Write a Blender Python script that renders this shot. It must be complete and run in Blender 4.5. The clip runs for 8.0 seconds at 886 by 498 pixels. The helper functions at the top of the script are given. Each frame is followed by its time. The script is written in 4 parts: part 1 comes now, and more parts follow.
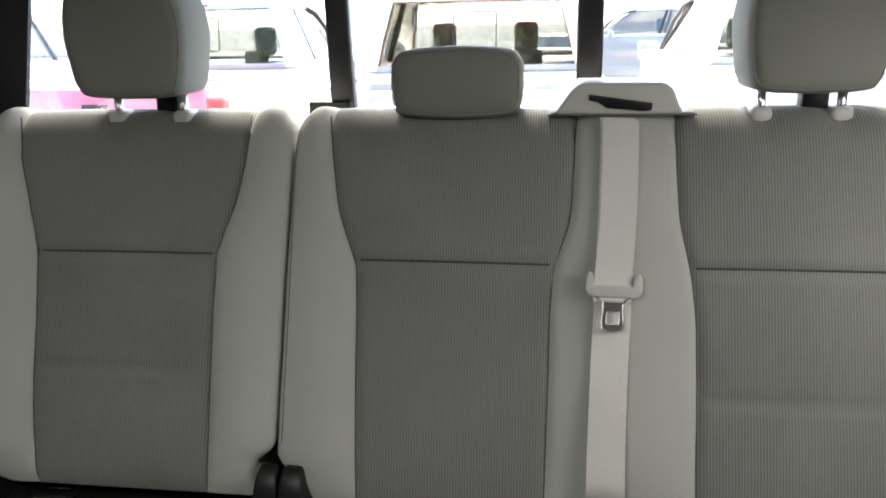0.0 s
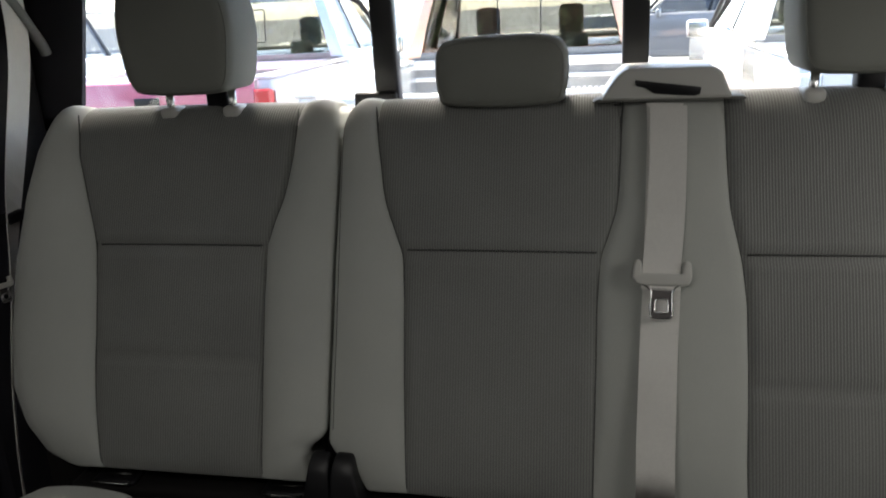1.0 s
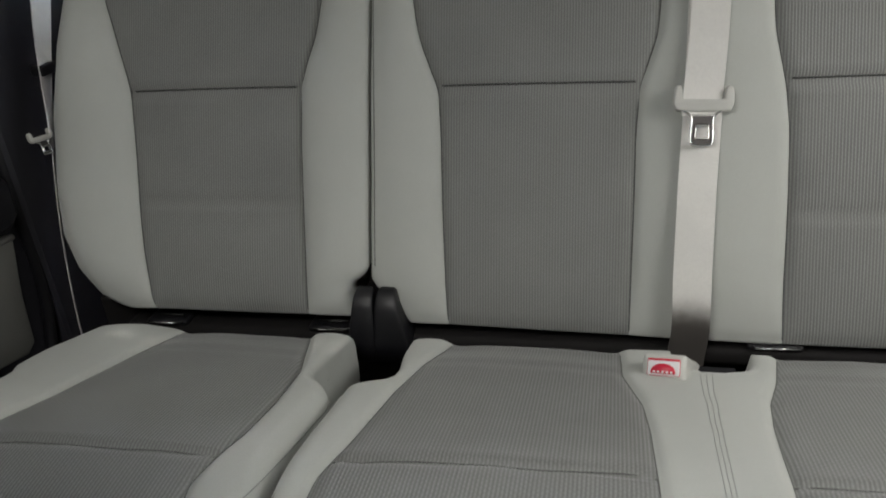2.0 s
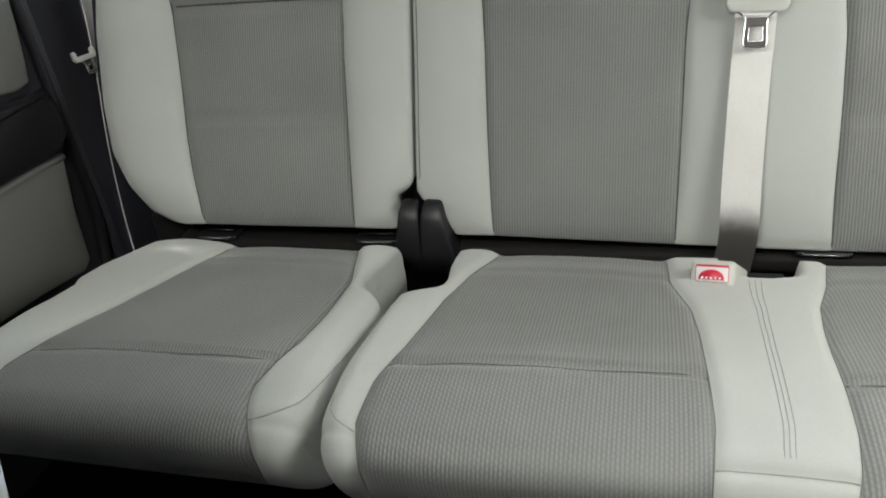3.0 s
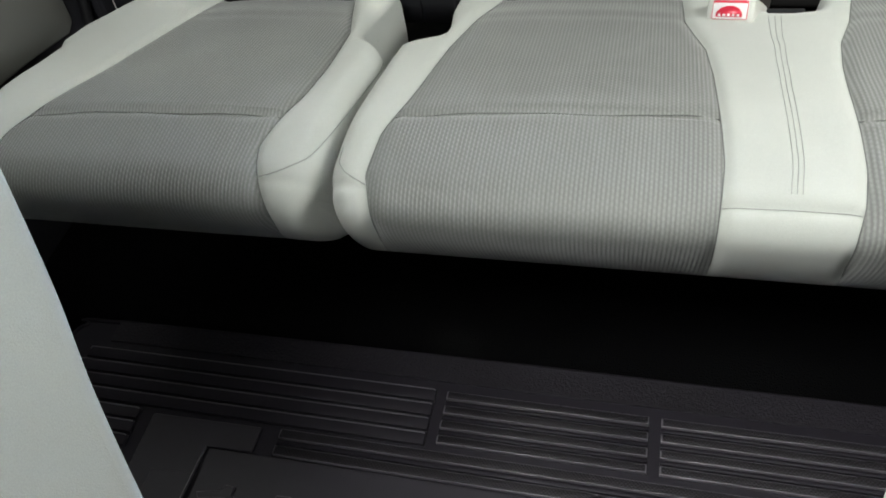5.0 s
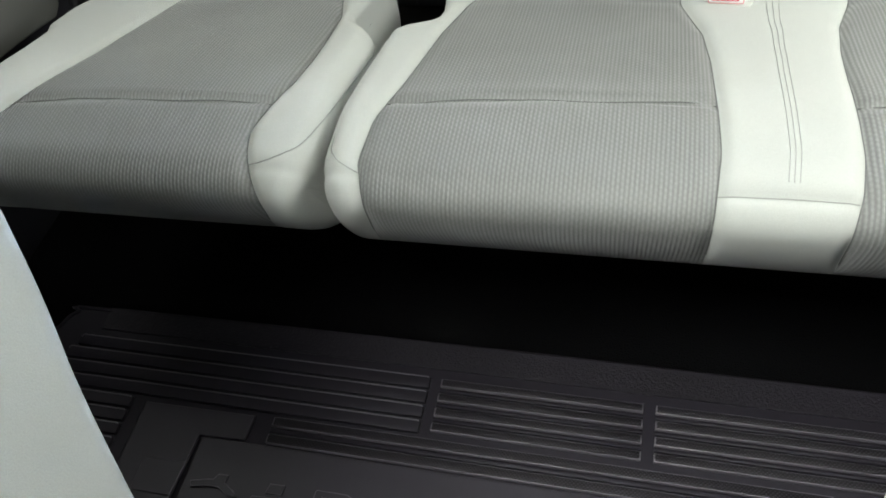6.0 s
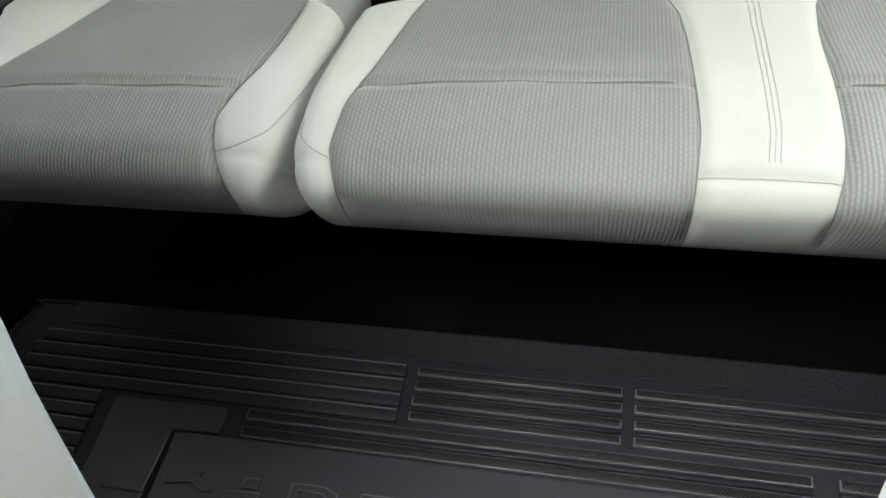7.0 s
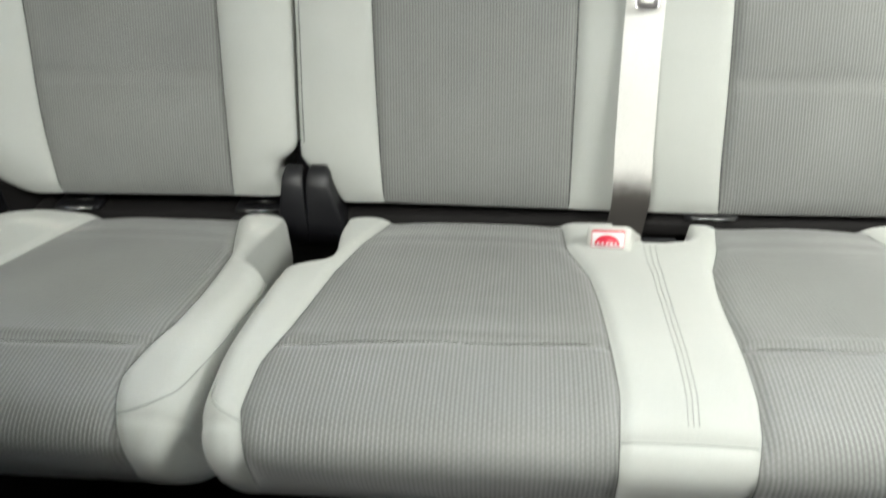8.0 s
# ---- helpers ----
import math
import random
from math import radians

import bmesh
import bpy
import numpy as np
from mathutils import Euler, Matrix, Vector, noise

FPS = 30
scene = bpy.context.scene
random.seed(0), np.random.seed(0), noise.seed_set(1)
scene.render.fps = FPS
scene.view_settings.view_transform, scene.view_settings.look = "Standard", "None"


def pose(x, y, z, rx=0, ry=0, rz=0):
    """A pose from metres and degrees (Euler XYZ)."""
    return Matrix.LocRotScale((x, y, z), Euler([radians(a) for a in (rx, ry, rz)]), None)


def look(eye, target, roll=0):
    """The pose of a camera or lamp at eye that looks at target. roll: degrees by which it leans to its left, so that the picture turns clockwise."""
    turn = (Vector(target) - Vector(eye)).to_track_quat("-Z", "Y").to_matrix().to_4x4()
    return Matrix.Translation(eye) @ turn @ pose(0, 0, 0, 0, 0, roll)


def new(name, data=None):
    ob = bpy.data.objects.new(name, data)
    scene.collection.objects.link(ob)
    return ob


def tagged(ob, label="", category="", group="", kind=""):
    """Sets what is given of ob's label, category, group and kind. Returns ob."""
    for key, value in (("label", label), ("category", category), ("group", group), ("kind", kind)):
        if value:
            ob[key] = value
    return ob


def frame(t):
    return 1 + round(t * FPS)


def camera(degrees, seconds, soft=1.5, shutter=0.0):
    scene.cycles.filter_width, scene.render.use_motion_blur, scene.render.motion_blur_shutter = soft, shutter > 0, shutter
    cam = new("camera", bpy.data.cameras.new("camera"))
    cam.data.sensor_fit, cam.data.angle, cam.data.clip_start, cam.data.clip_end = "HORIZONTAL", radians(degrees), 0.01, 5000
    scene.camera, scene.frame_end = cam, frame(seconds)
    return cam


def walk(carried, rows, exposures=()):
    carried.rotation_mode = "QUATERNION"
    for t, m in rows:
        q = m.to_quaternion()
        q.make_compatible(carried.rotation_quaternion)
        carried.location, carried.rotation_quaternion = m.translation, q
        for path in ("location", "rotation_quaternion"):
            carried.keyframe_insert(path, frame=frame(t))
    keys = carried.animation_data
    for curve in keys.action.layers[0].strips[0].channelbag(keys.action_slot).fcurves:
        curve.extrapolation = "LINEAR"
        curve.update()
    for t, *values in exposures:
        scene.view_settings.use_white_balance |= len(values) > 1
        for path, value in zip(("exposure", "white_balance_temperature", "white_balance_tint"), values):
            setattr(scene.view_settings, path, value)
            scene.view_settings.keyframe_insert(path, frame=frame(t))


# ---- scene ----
cam = camera(60.0, 8.0, soft=1.8, shutter=0.3)
PATH = [
    (0, (0.365, 0.137, 0.971), (0.102, 2.036, 0.404), -1.2),
    (0.5, (0.362, 0.139, 0.972), (0.069, 2.055, 0.482), -0.8),
    (1, (0.366, 0.134, 0.978), (-0.016, 2.003, 0.379), -3.0),
    (1.5, (0.362, 0.138, 0.961), (-0.064, 1.947, 0.223), -4.5),
    (1.7, (0.357, 0.125, 0.938), (-0.077, 1.9, 0.126), -4.8),
    (2.8, (0.328, 0.081, 0.916), (-0.136, 1.749, -0.085), -7.1),
    (3, (0.329, 0.084, 0.916), (-0.18, 1.708, -0.136), -7.6),
    (3.5, (0.325, 0.088, 0.914), (-0.198, 1.663, -0.202), -8.3),
    (4, (0.327, 0.087, 0.916), (-0.19, 1.572, -0.319), -10.7),
    (4.5, (0.323, 0.083, 0.907), (-0.176, 1.37, -0.541), -11.9),
    (6, (0.318, 0.094, 0.901), (-0.141, 1.277, -0.645), -12.2),
    (6.5, (0.316, 0.103, 0.898), (-0.108, 1.274, -0.667), -12.0),
    (7, (0.313, 0.106, 0.888), (-0.079, 1.269, -0.691), -11.1),
    (7.5, (0.305, 0.109, 0.883), (-0.008, 1.472, -0.547), -6.5),
    (8, (0.309, 0.127, 0.893), (0.1, 1.749, -0.259), -3.0),
]
walk(cam, [(t, look(eye, target, roll)) for t, eye, target, roll in PATH],
     exposures=[(0, 4.2, 7400, 12), (0.3, 3.05, 7400, 12), (0.7, 2.7, 7400, 12), (1.0, 3.15, 7400, 12), (1.5, 3.95, 7300, 12), (3.0, 5.1, 7200, 8),
                (4.0, 5.28, 7100, 7), (6.0, 5.70, 7100, 5), (7.0, 5.76, 7100, 5), (8.0, 5.72, 7200, 6)])

# ---- light: bright overcast day, lamps for daylight at the side windows and an added roof opening ----
world = bpy.data.worlds.new("overcast_sky")
scene.world = world
world.use_nodes = True
sky = world.node_tree.nodes.new("ShaderNodeTexSky")
sky.sky_type, sky.sun_disc = "NISHITA", False
sky.sun_elevation, sky.sun_rotation = radians(63), radians(340)
sky.air_density, sky.dust_density, sky.ozone_density = 0.5, 1.2, 0.4
world.node_tree.links.new(sky.outputs["Color"], world.node_tree.nodes["Background"].inputs["Color"])
world.node_tree.nodes["Background"].inputs["Strength"].default_value = 0.15

sun = new("sun", bpy.data.lights.new("sun", "SUN"))
sun.data.energy, sun.data.angle, sun.data.color = 3.2, radians(20), (1.0, 0.985, 0.96)
sun.matrix_world = look((0, 0, 0), (0.20, -0.57, -1.2))


def fill_lamp(x, y, z, target, sx, sy, power):
    """An area lamp for sky light at a side window or at the added roof opening."""
    data = bpy.data.lights.new("fill_lamp", "AREA")
    data.shape, data.size, data.size_y, data.energy, data.color = "RECTANGLE", sx, sy, power, (0.91, 0.952, 1.0)
    ob = new("fill_lamp", data)
    ob.matrix_world = look((x, y, z), target)
    return ob


fill_lamp(1.065, 0.76, 0.90, (0.36, 0.78, 0.02), 0.54, 0.36, 0.25)
fill_lamp(-0.615, 0.76, 0.90, (0.02, 0.76, 0.02), 0.54, 0.36, 0.025)
# Overhead lamp added to light the cushions; no such source is known.
fill_lamp(0.02, 0.06, 1.288, (0.02, 0.0601, 0.4), 0.46, 0.30, 0.38)

# ---- materials ----
def mat(name, color, rough=0.6, metal=0.0, var=0.12, grain=900.0, stain=6.0, bump=0.15, dist=0.0006, spec=0.5):
    """A surface with fine grain and broad unevenness of its colour, and fine relief."""
    m = bpy.data.materials.new(name)
    m.use_nodes = True
    nt = m.node_tree
    b = nt.nodes["Principled BSDF"]
    b.inputs["Roughness"].default_value, b.inputs["Metallic"].default_value = rough, metal
    b.inputs["Specular IOR Level"].default_value = spec
    co = nt.nodes.new("ShaderNodeTexCoord")
    n1, n2 = nt.nodes.new("ShaderNodeTexNoise"), nt.nodes.new("ShaderNodeTexNoise")
    n1.inputs["Scale"].default_value, n2.inputs["Scale"].default_value = grain, stain
    n1.inputs["Detail"].default_value, n2.inputs["Detail"].default_value = 2, 4
    mix = nt.nodes.new("ShaderNodeMath")
    mix.operation = "ADD"
    for n in (n1, n2):
        nt.links.new(co.outputs["Object"], n.inputs["Vector"])
    nt.links.new(n1.outputs["Fac"], mix.inputs[0])
    nt.links.new(n2.outputs["Fac"], mix.inputs[1])
    ramp = nt.nodes.new("ShaderNodeMapRange")
    ramp.inputs["From Min"].default_value, ramp.inputs["From Max"].default_value = 0.6, 1.4
    ramp.inputs["To Min"].default_value, ramp.inputs["To Max"].default_value = 1 - var, 1 + var
    nt.links.new(mix.outputs[0], ramp.inputs["Value"])
    mul = nt.nodes.new("ShaderNodeVectorMath")
    mul.operation = "SCALE"
    mul.inputs[0].default_value = color
    nt.links.new(ramp.outputs["Result"], mul.inputs["Scale"])
    nt.links.new(mul.outputs["Vector"], b.inputs["Base Color"])
    if bump:
        bn = nt.nodes.new("ShaderNodeBump")
        bn.inputs["Strength"].default_value, bn.inputs["Distance"].default_value = bump, dist
        nt.links.new(n1.outputs["Fac"], bn.inputs["Height"])
        nt.links.new(bn.outputs["Normal"], b.inputs["Normal"])
    return m


def woven(name, dark, light, p, q, rib, rough=0.85, bump=0.6, dist=0.0008):
    """A cloth of staggered knots in ribs, p and q metres apart, laid out along the mesh's UV in metres."""
    m = mat(name, (1, 1, 1), rough, 0.0, 0.15, 700, 7, 0)
    nt = m.node_tree
    b = nt.nodes["Principled BSDF"]
    uv = nt.nodes.new("ShaderNodeUVMap")
    uv.uv_map = "metres"
    sep = nt.nodes.new("ShaderNodeSeparateXYZ")
    nt.links.new(uv.outputs["UV"], sep.inputs[0])

    def wave(socket, period):
        k, c = nt.nodes.new("ShaderNodeMath"), nt.nodes.new("ShaderNodeMath")
        k.operation, c.operation = "MULTIPLY", "COSINE"
        k.inputs[1].default_value = 2 * math.pi / period
        nt.links.new(socket, k.inputs[0])
        nt.links.new(k.outputs[0], c.inputs[0])
        return c.outputs[0]

    def op(kind, a, bb):
        n = nt.nodes.new("ShaderNodeMath")
        n.operation = kind
        for i, v in enumerate((a, bb)):
            if isinstance(v, (int, float)):
                n.inputs[i].default_value = v
            else:
                nt.links.new(v, n.inputs[i])
        return n.outputs[0]

    knots = op("MULTIPLY", wave(sep.outputs["X"], p), wave(sep.outputs["Y"], q))
    ribs = wave(sep.outputs["X"], p / 2)
    h = op("ADD", op("MULTIPLY", knots, 0.5 * (1 - rib)), op("MULTIPLY", ribs, 0.5 * rib))
    h = op("ADD", h, 0.5)
    col = nt.nodes.new("ShaderNodeMix")
    col.data_type = "RGBA"
    col.inputs[6].default_value, col.inputs[7].default_value = (*dark, 1), (*light, 1)
    nt.links.new(h, col.inputs[0])
    old = b.inputs["Base Color"].links[0].from_node
    nt.links.new(col.outputs[2], old.inputs[0])
    bn = nt.nodes.new("ShaderNodeBump")
    bn.inputs["Strength"].default_value, bn.inputs["Distance"].default_value = bump, dist
    nt.links.new(h, bn.inputs["Height"])
    nt.links.new(bn.outputs["Normal"], b.inputs["Normal"])
    b.inputs["Sheen Weight"].default_value, b.inputs["Sheen Roughness"].default_value = 0.25, 0.4
    return m


CLOTH = mat("light_grey_cloth", (0.445, 0.46, 0.43), 0.85, 0, 0.10, 1100, 6, 0.4, 0.0006)
CLOTH.node_tree.nodes["Principled BSDF"].inputs["Sheen Weight"].default_value = 0.2
INSERT = woven("woven_grey_cloth", (0.142, 0.145, 0.140), (0.249, 0.254, 0.243), 0.0080, 0.0058, 0.74, 0.52, 0.6)
INSERT_BACK = woven("ribbed_grey_cloth", (0.158, 0.161, 0.155), (0.252, 0.257, 0.245), 0.0078, 0.0056, 0.84)
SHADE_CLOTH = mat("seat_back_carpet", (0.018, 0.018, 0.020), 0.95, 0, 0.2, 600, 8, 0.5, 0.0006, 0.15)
PANEL = mat("brown_black_panel", (0.013, 0.012, 0.012), 0.8, 0, 0.15, 900, 9, 0.2, 0.0006, 0.2)
PALE_THREAD = mat("pale_thread", (0.31, 0.32, 0.30), 0.8, 0, 0.1, 2000, 20, 0.1)
THREAD = mat("seam_thread", (0.05, 0.052, 0.05), 0.8, 0, 0.1, 2000, 20, 0.1)
WEB = woven("belt_webbing", (0.66, 0.65, 0.615), (0.78, 0.77, 0.735), 0.0036, 0.0030, 0.2, 0.30, 0.2, 0.0003)
WEB.node_tree.nodes["Principled BSDF"].inputs["Specular IOR Level"].default_value = 0.6
# Webbing darkened in colour towards its lower end to stand in for shade.
WEB_SHADED = woven("shaded_belt_webbing", (0.66, 0.65, 0.615), (0.78, 0.77, 0.735), 0.0036, 0.0030, 0.2, 0.30, 0.2, 0.0003)
nt = WEB_SHADED.node_tree
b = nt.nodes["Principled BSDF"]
uv, sep, edge_noise, push, ramp, tint = (nt.nodes.new(k) for k in ("ShaderNodeUVMap", "ShaderNodeSeparateXYZ", "ShaderNodeTexNoise", "ShaderNodeMath", "ShaderNodeMapRange", "ShaderNodeMix"))
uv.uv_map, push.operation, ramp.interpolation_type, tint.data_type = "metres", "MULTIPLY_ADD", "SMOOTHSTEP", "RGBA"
edge_noise.inputs["Scale"].default_value, push.inputs[1].default_value = 30.0, 0.020
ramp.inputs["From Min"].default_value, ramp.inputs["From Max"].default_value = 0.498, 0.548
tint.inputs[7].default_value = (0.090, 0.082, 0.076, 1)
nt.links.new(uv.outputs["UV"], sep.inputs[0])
nt.links.new(uv.outputs["UV"], edge_noise.inputs["Vector"])
nt.links.new(edge_noise.outputs["Fac"], push.inputs[0])
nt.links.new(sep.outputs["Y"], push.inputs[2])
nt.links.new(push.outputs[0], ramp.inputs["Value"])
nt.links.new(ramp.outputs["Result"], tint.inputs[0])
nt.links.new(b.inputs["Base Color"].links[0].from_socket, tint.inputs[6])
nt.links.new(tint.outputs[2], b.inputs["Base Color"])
LIGHT_PLASTIC = mat("light_grey_plastic", (0.54, 0.54, 0.505), 0.45, 0, 0.05, 1500, 8, 0.12, 0.0003)
TRIM = mat("dark_trim", (0.024, 0.024, 0.030), 0.55, 0, 0.2, 1200, 6, 0.3, 0.0004)
BLACK = mat("black_plastic", (0.010, 0.010, 0.012), 0.42, 0, 0.15, 1000, 8, 0.15, 0.0003, 0.4)
DOOR_GREY = mat("grey_door_panel", (0.17, 0.17, 0.155), 0.6, 0, 0.08, 1200, 5, 0.3, 0.0004)
DOOR_LIP = mat("lit_door_edge", (0.30, 0.30, 0.285), 0.5, 0, 0.06, 1200, 5, 0.2, 0.0004)
CHROME = mat("chrome", (0.85, 0.85, 0.84), 0.22, 1, 0.05, 400, 10, 0.03, 0.0001)
STEEL = mat("dark_steel", (0.10, 0.10, 0.10), 0.35, 1, 0.15, 400, 10, 0.1, 0.0002)
RED = mat("red_button", (0.62, 0.02, 0.05), 0.35, 0, 0.05, 900, 10, 0.05, 0.0001)
WHITE = mat("white_marking", (0.78, 0.76, 0.76), 0.5, 0, 0.04, 900, 10, 0.05, 0.0001)
CARPET = mat("black_carpet", (0.0045, 0.0045, 0.005), 0.97, 0, 0.45, 420, 7, 0.9, 0.003, 0.03)
SATIN = mat("satin_steel", (0.15, 0.14, 0.14), 0.5, 1, 0.08, 600, 20, 0.05, 0.0001)
SEAM_DARK = mat("dark_grey_seam_thread", (0.085, 0.088, 0.084), 0.85, 0, 0.1, 2000, 20, 0.1)
SEAM_GREY = mat("grey_seam_thread", (0.13, 0.133, 0.128), 0.85, 0, 0.1, 2000, 20, 0.1)
RUBBER = mat("mat_rubber", (0.027, 0.0235, 0.032), 0.46, 0, 0.25, 1500, 5, 0.45, 0.0006, 0.26)
# Much paler rubber that paints the highlights on rib edges and rims.
RUBBER_EDGE = mat("glint_rubber_edge", (0.19, 0.175, 0.20), 0.30, 0, 0.35, 1500, 14, 0.15, 0.0003, 0.5)
LINER = mat("headliner", (0.13, 0.13, 0.125), 0.95, 0, 0.06, 900, 4, 0.3)
ASPHALT = mat("asphalt", (0.11, 0.11, 0.11), 0.9, 0, 0.25, 60, 0.5, 0.5, 0.01)
BED_LINER = mat("grey_bed_liner", (0.24, 0.24, 0.245), 0.6, 0, 0.15, 60, 3, 0.3, 0.002)
TYRE = mat("tyre_rubber", (0.02, 0.02, 0.02), 0.8, 0, 0.2, 200, 5, 0.3)
RIM = mat("alloy_rim", (0.55, 0.55, 0.56), 0.3, 1, 0.08, 100, 5, 0.05)
LAMP_RED = mat("red_lamp_lens", (0.55, 0.015, 0.03), 0.15, 0, 0.1, 60, 9, 0.1, 0.002)
BARK = mat("bark", (0.10, 0.075, 0.055), 0.95, 0, 0.35, 14, 1.5, 0.8, 0.02)
LEAF = mat("foliage", (0.05, 0.075, 0.03), 0.8, 0, 0.4, 2.0, 0.4, 0)


def knurled(name, base):
    """Rubber with a fine raised diamond grid, its relief shading also put into the colour."""
    m = mat(name, base, 0.5, 0, 0.15, 1500, 5, 0)
    nt = m.node_tree
    co = nt.nodes.new("ShaderNodeTexCoord")
    mp = nt.nodes.new("ShaderNodeMapping")
    mp.inputs["Rotation"].default_value = (0, 0, radians(45))
    mp.inputs["Scale"].default_value = (300, 300, 300)
    vo = nt.nodes.new("ShaderNodeTexVoronoi")
    vo.inputs["Randomness"].default_value, vo.inputs["Scale"].default_value = 0.0, 1.0
    nt.links.new(co.outputs["Object"], mp.inputs["Vector"])
    nt.links.new(mp.outputs["Vector"], vo.inputs["Vector"])
    bn = nt.nodes.new("ShaderNodeBump")
    bn.inputs["Strength"].default_value, bn.inputs["Distance"].default_value, bn.invert = 1.0, 0.0018, True
    nt.links.new(vo.outputs["Distance"], bn.inputs["Height"])
    nt.links.new(bn.outputs["Normal"], nt.nodes["Principled BSDF"].inputs["Normal"])
    # Tops lightened and grooves darkened in colour to imitate light on the relief.
    relief_tone = nt.nodes.new("ShaderNodeMapRange")
    relief_tone.inputs["From Min"].default_value, relief_tone.inputs["From Max"].default_value = 0.15, 0.55
    relief_tone.inputs["To Min"].default_value, relief_tone.inputs["To Max"].default_value = 2.3, 0.08
    nt.links.new(vo.outputs["Distance"], relief_tone.inputs["Value"])
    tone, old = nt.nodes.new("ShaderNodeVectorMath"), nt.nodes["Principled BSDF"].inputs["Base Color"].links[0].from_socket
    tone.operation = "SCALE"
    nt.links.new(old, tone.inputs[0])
    nt.links.new(relief_tone.outputs["Result"], tone.inputs["Scale"])
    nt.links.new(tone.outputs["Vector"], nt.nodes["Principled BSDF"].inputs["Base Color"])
    nt.nodes["Principled BSDF"].inputs["Specular IOR Level"].default_value = 0.35
    return m


KNURL = knurled("knurled_rubber", (0.092, 0.079, 0.102))
SMOOTH_RUBBER = mat("smooth_rubber", (0.046, 0.041, 0.052), 0.40, 0, 0.2, 1500, 5, 0.15, 0.0003, 0.45)
PEBBLE = mat("pebbled_rubber", (0.024, 0.0205, 0.028), 0.46, 0, 0.3, 360, 6, 0.9, 0.0026, 0.35)


def paint(name, color, rough=0.25):
    m = mat(name, color, rough, 0, 0.05, 300, 1.2, 0.02, 0.0002)
    m.node_tree.nodes["Principled BSDF"].inputs["Coat Weight"].default_value = 1.0
    m.node_tree.nodes["Principled BSDF"].inputs["Coat Roughness"].default_value = 0.05
    return m


def glass(name, tint, spec=0.5):
    """Thin clear or tinted pane."""
    m = bpy.data.materials.new(name)
    m.use_nodes = True
    nt = m.node_tree
    nt.nodes.remove(nt.nodes["Principled BSDF"])
    tr, gl, mx, fr = (nt.nodes.new(k) for k in ("ShaderNodeBsdfTransparent", "ShaderNodeBsdfGlossy", "ShaderNodeMixShader", "ShaderNodeFresnel"))
    tr.inputs["Color"].default_value = (*tint, 1)
    gl.inputs["Roughness"].default_value = 0.02
    fr.inputs["IOR"].default_value = 1.5 + spec
    nt.links.new(fr.outputs[0], mx.inputs[0])
    nt.links.new(tr.outputs[0], mx.inputs[1])
    nt.links.new(gl.outputs[0], mx.inputs[2])
    nt.links.new(mx.outputs[0], nt.nodes["Material Output"].inputs["Surface"])
    return m


PANE = glass("clear_glass", (0.93, 0.96, 0.94), 0.0)
DARK_PANE = glass("tinted_glass", (0.30, 0.30, 0.29), 0.6)


# Translucent sheet that closes the added roof opening above the lamp.
ROOF_SHEET = mat("pale_roof_sheet", (0.55, 0.55, 0.53), 0.95, 0, 0.05, 900, 4, 0.2)
nt = ROOF_SHEET.node_tree
soft, both = nt.nodes.new("ShaderNodeBsdfTranslucent"), nt.nodes.new("ShaderNodeMixShader")
soft.inputs["Color"].default_value, both.inputs[0].default_value = (0.5, 0.5, 0.48, 1), 0.12
nt.links.new(nt.nodes["Principled BSDF"].outputs[0], both.inputs[1])
nt.links.new(soft.outputs[0], both.inputs[2])
nt.links.new(both.outputs[0], nt.nodes["Material Output"].inputs["Surface"])


# ---- mesh helpers ----
def thing(name, at, label, category, group="", kind=""):
    ob = new(name)
    ob.location = at
    ob.empty_display_size = 0.05
    return tagged(ob, label, category, group, kind)


def world_of(ob):
    m = Matrix.Translation(ob.location) if ob.parent is None else Matrix.Identity(4)
    return m


def link(name, me, material, parent=None, label="", smooth=True):
    me.materials.append(material)
    if smooth:
        me.polygons.foreach_set("use_smooth", [True] * len(me.polygons))
    ob = new(name, me)
    if parent is not None:
        ob.parent = parent
        ob.matrix_parent_inverse = world_of(parent).inverted()
    if label:
        tagged(ob, label)
    return ob


def part(name, bm, material, parent=None, label="", smooth=True):
    me = bpy.data.meshes.new(name)
    bmesh.ops.recalc_face_normals(bm, faces=bm.faces)
    bm.to_mesh(me)
    bm.free()
    return link(name, me, material, parent, label, smooth)


def poly(name, verts, faces, material, parent=None, label="", smooth=True, uvs=None):
    me = bpy.data.meshes.new(name)
    me.from_pydata(verts, [], faces)
    if uvs is not None:
        layer = me.uv_layers.new(name="metres")
        for lp in me.loops:
            layer.data[lp.index].uv = uvs[lp.vertex_index]
    me.update()
    return link(name, me, material, parent, label, smooth)


def rbox(lo, hi, r=0.004, seg=2, m=None, into=None):
    """A box from corner lo to corner hi with rounded edges, turned by m."""
    bm = bmesh.new()
    lo, hi = Vector(lo), Vector(hi)
    bmesh.ops.create_cube(bm, size=1.0)
    for v in bm.verts:
        v.co = Vector([(lo[i] + hi[i]) / 2 + v.co[i] * (hi[i] - lo[i]) for i in range(3)])
    if r > 0:
        bmesh.ops.bevel(bm, geom=list(bm.edges), offset=r, segments=seg, profile=0.5, affect="EDGES", clamp_overlap=True)
    if m is not None:
        bmesh.ops.transform(bm, matrix=m, verts=bm.verts)
    if into is None:
        return bm
    me = bpy.data.meshes.new("tmp")
    bm.to_mesh(me)
    bm.free()
    into.from_mesh(me)
    bpy.data.meshes.remove(me)
    return into


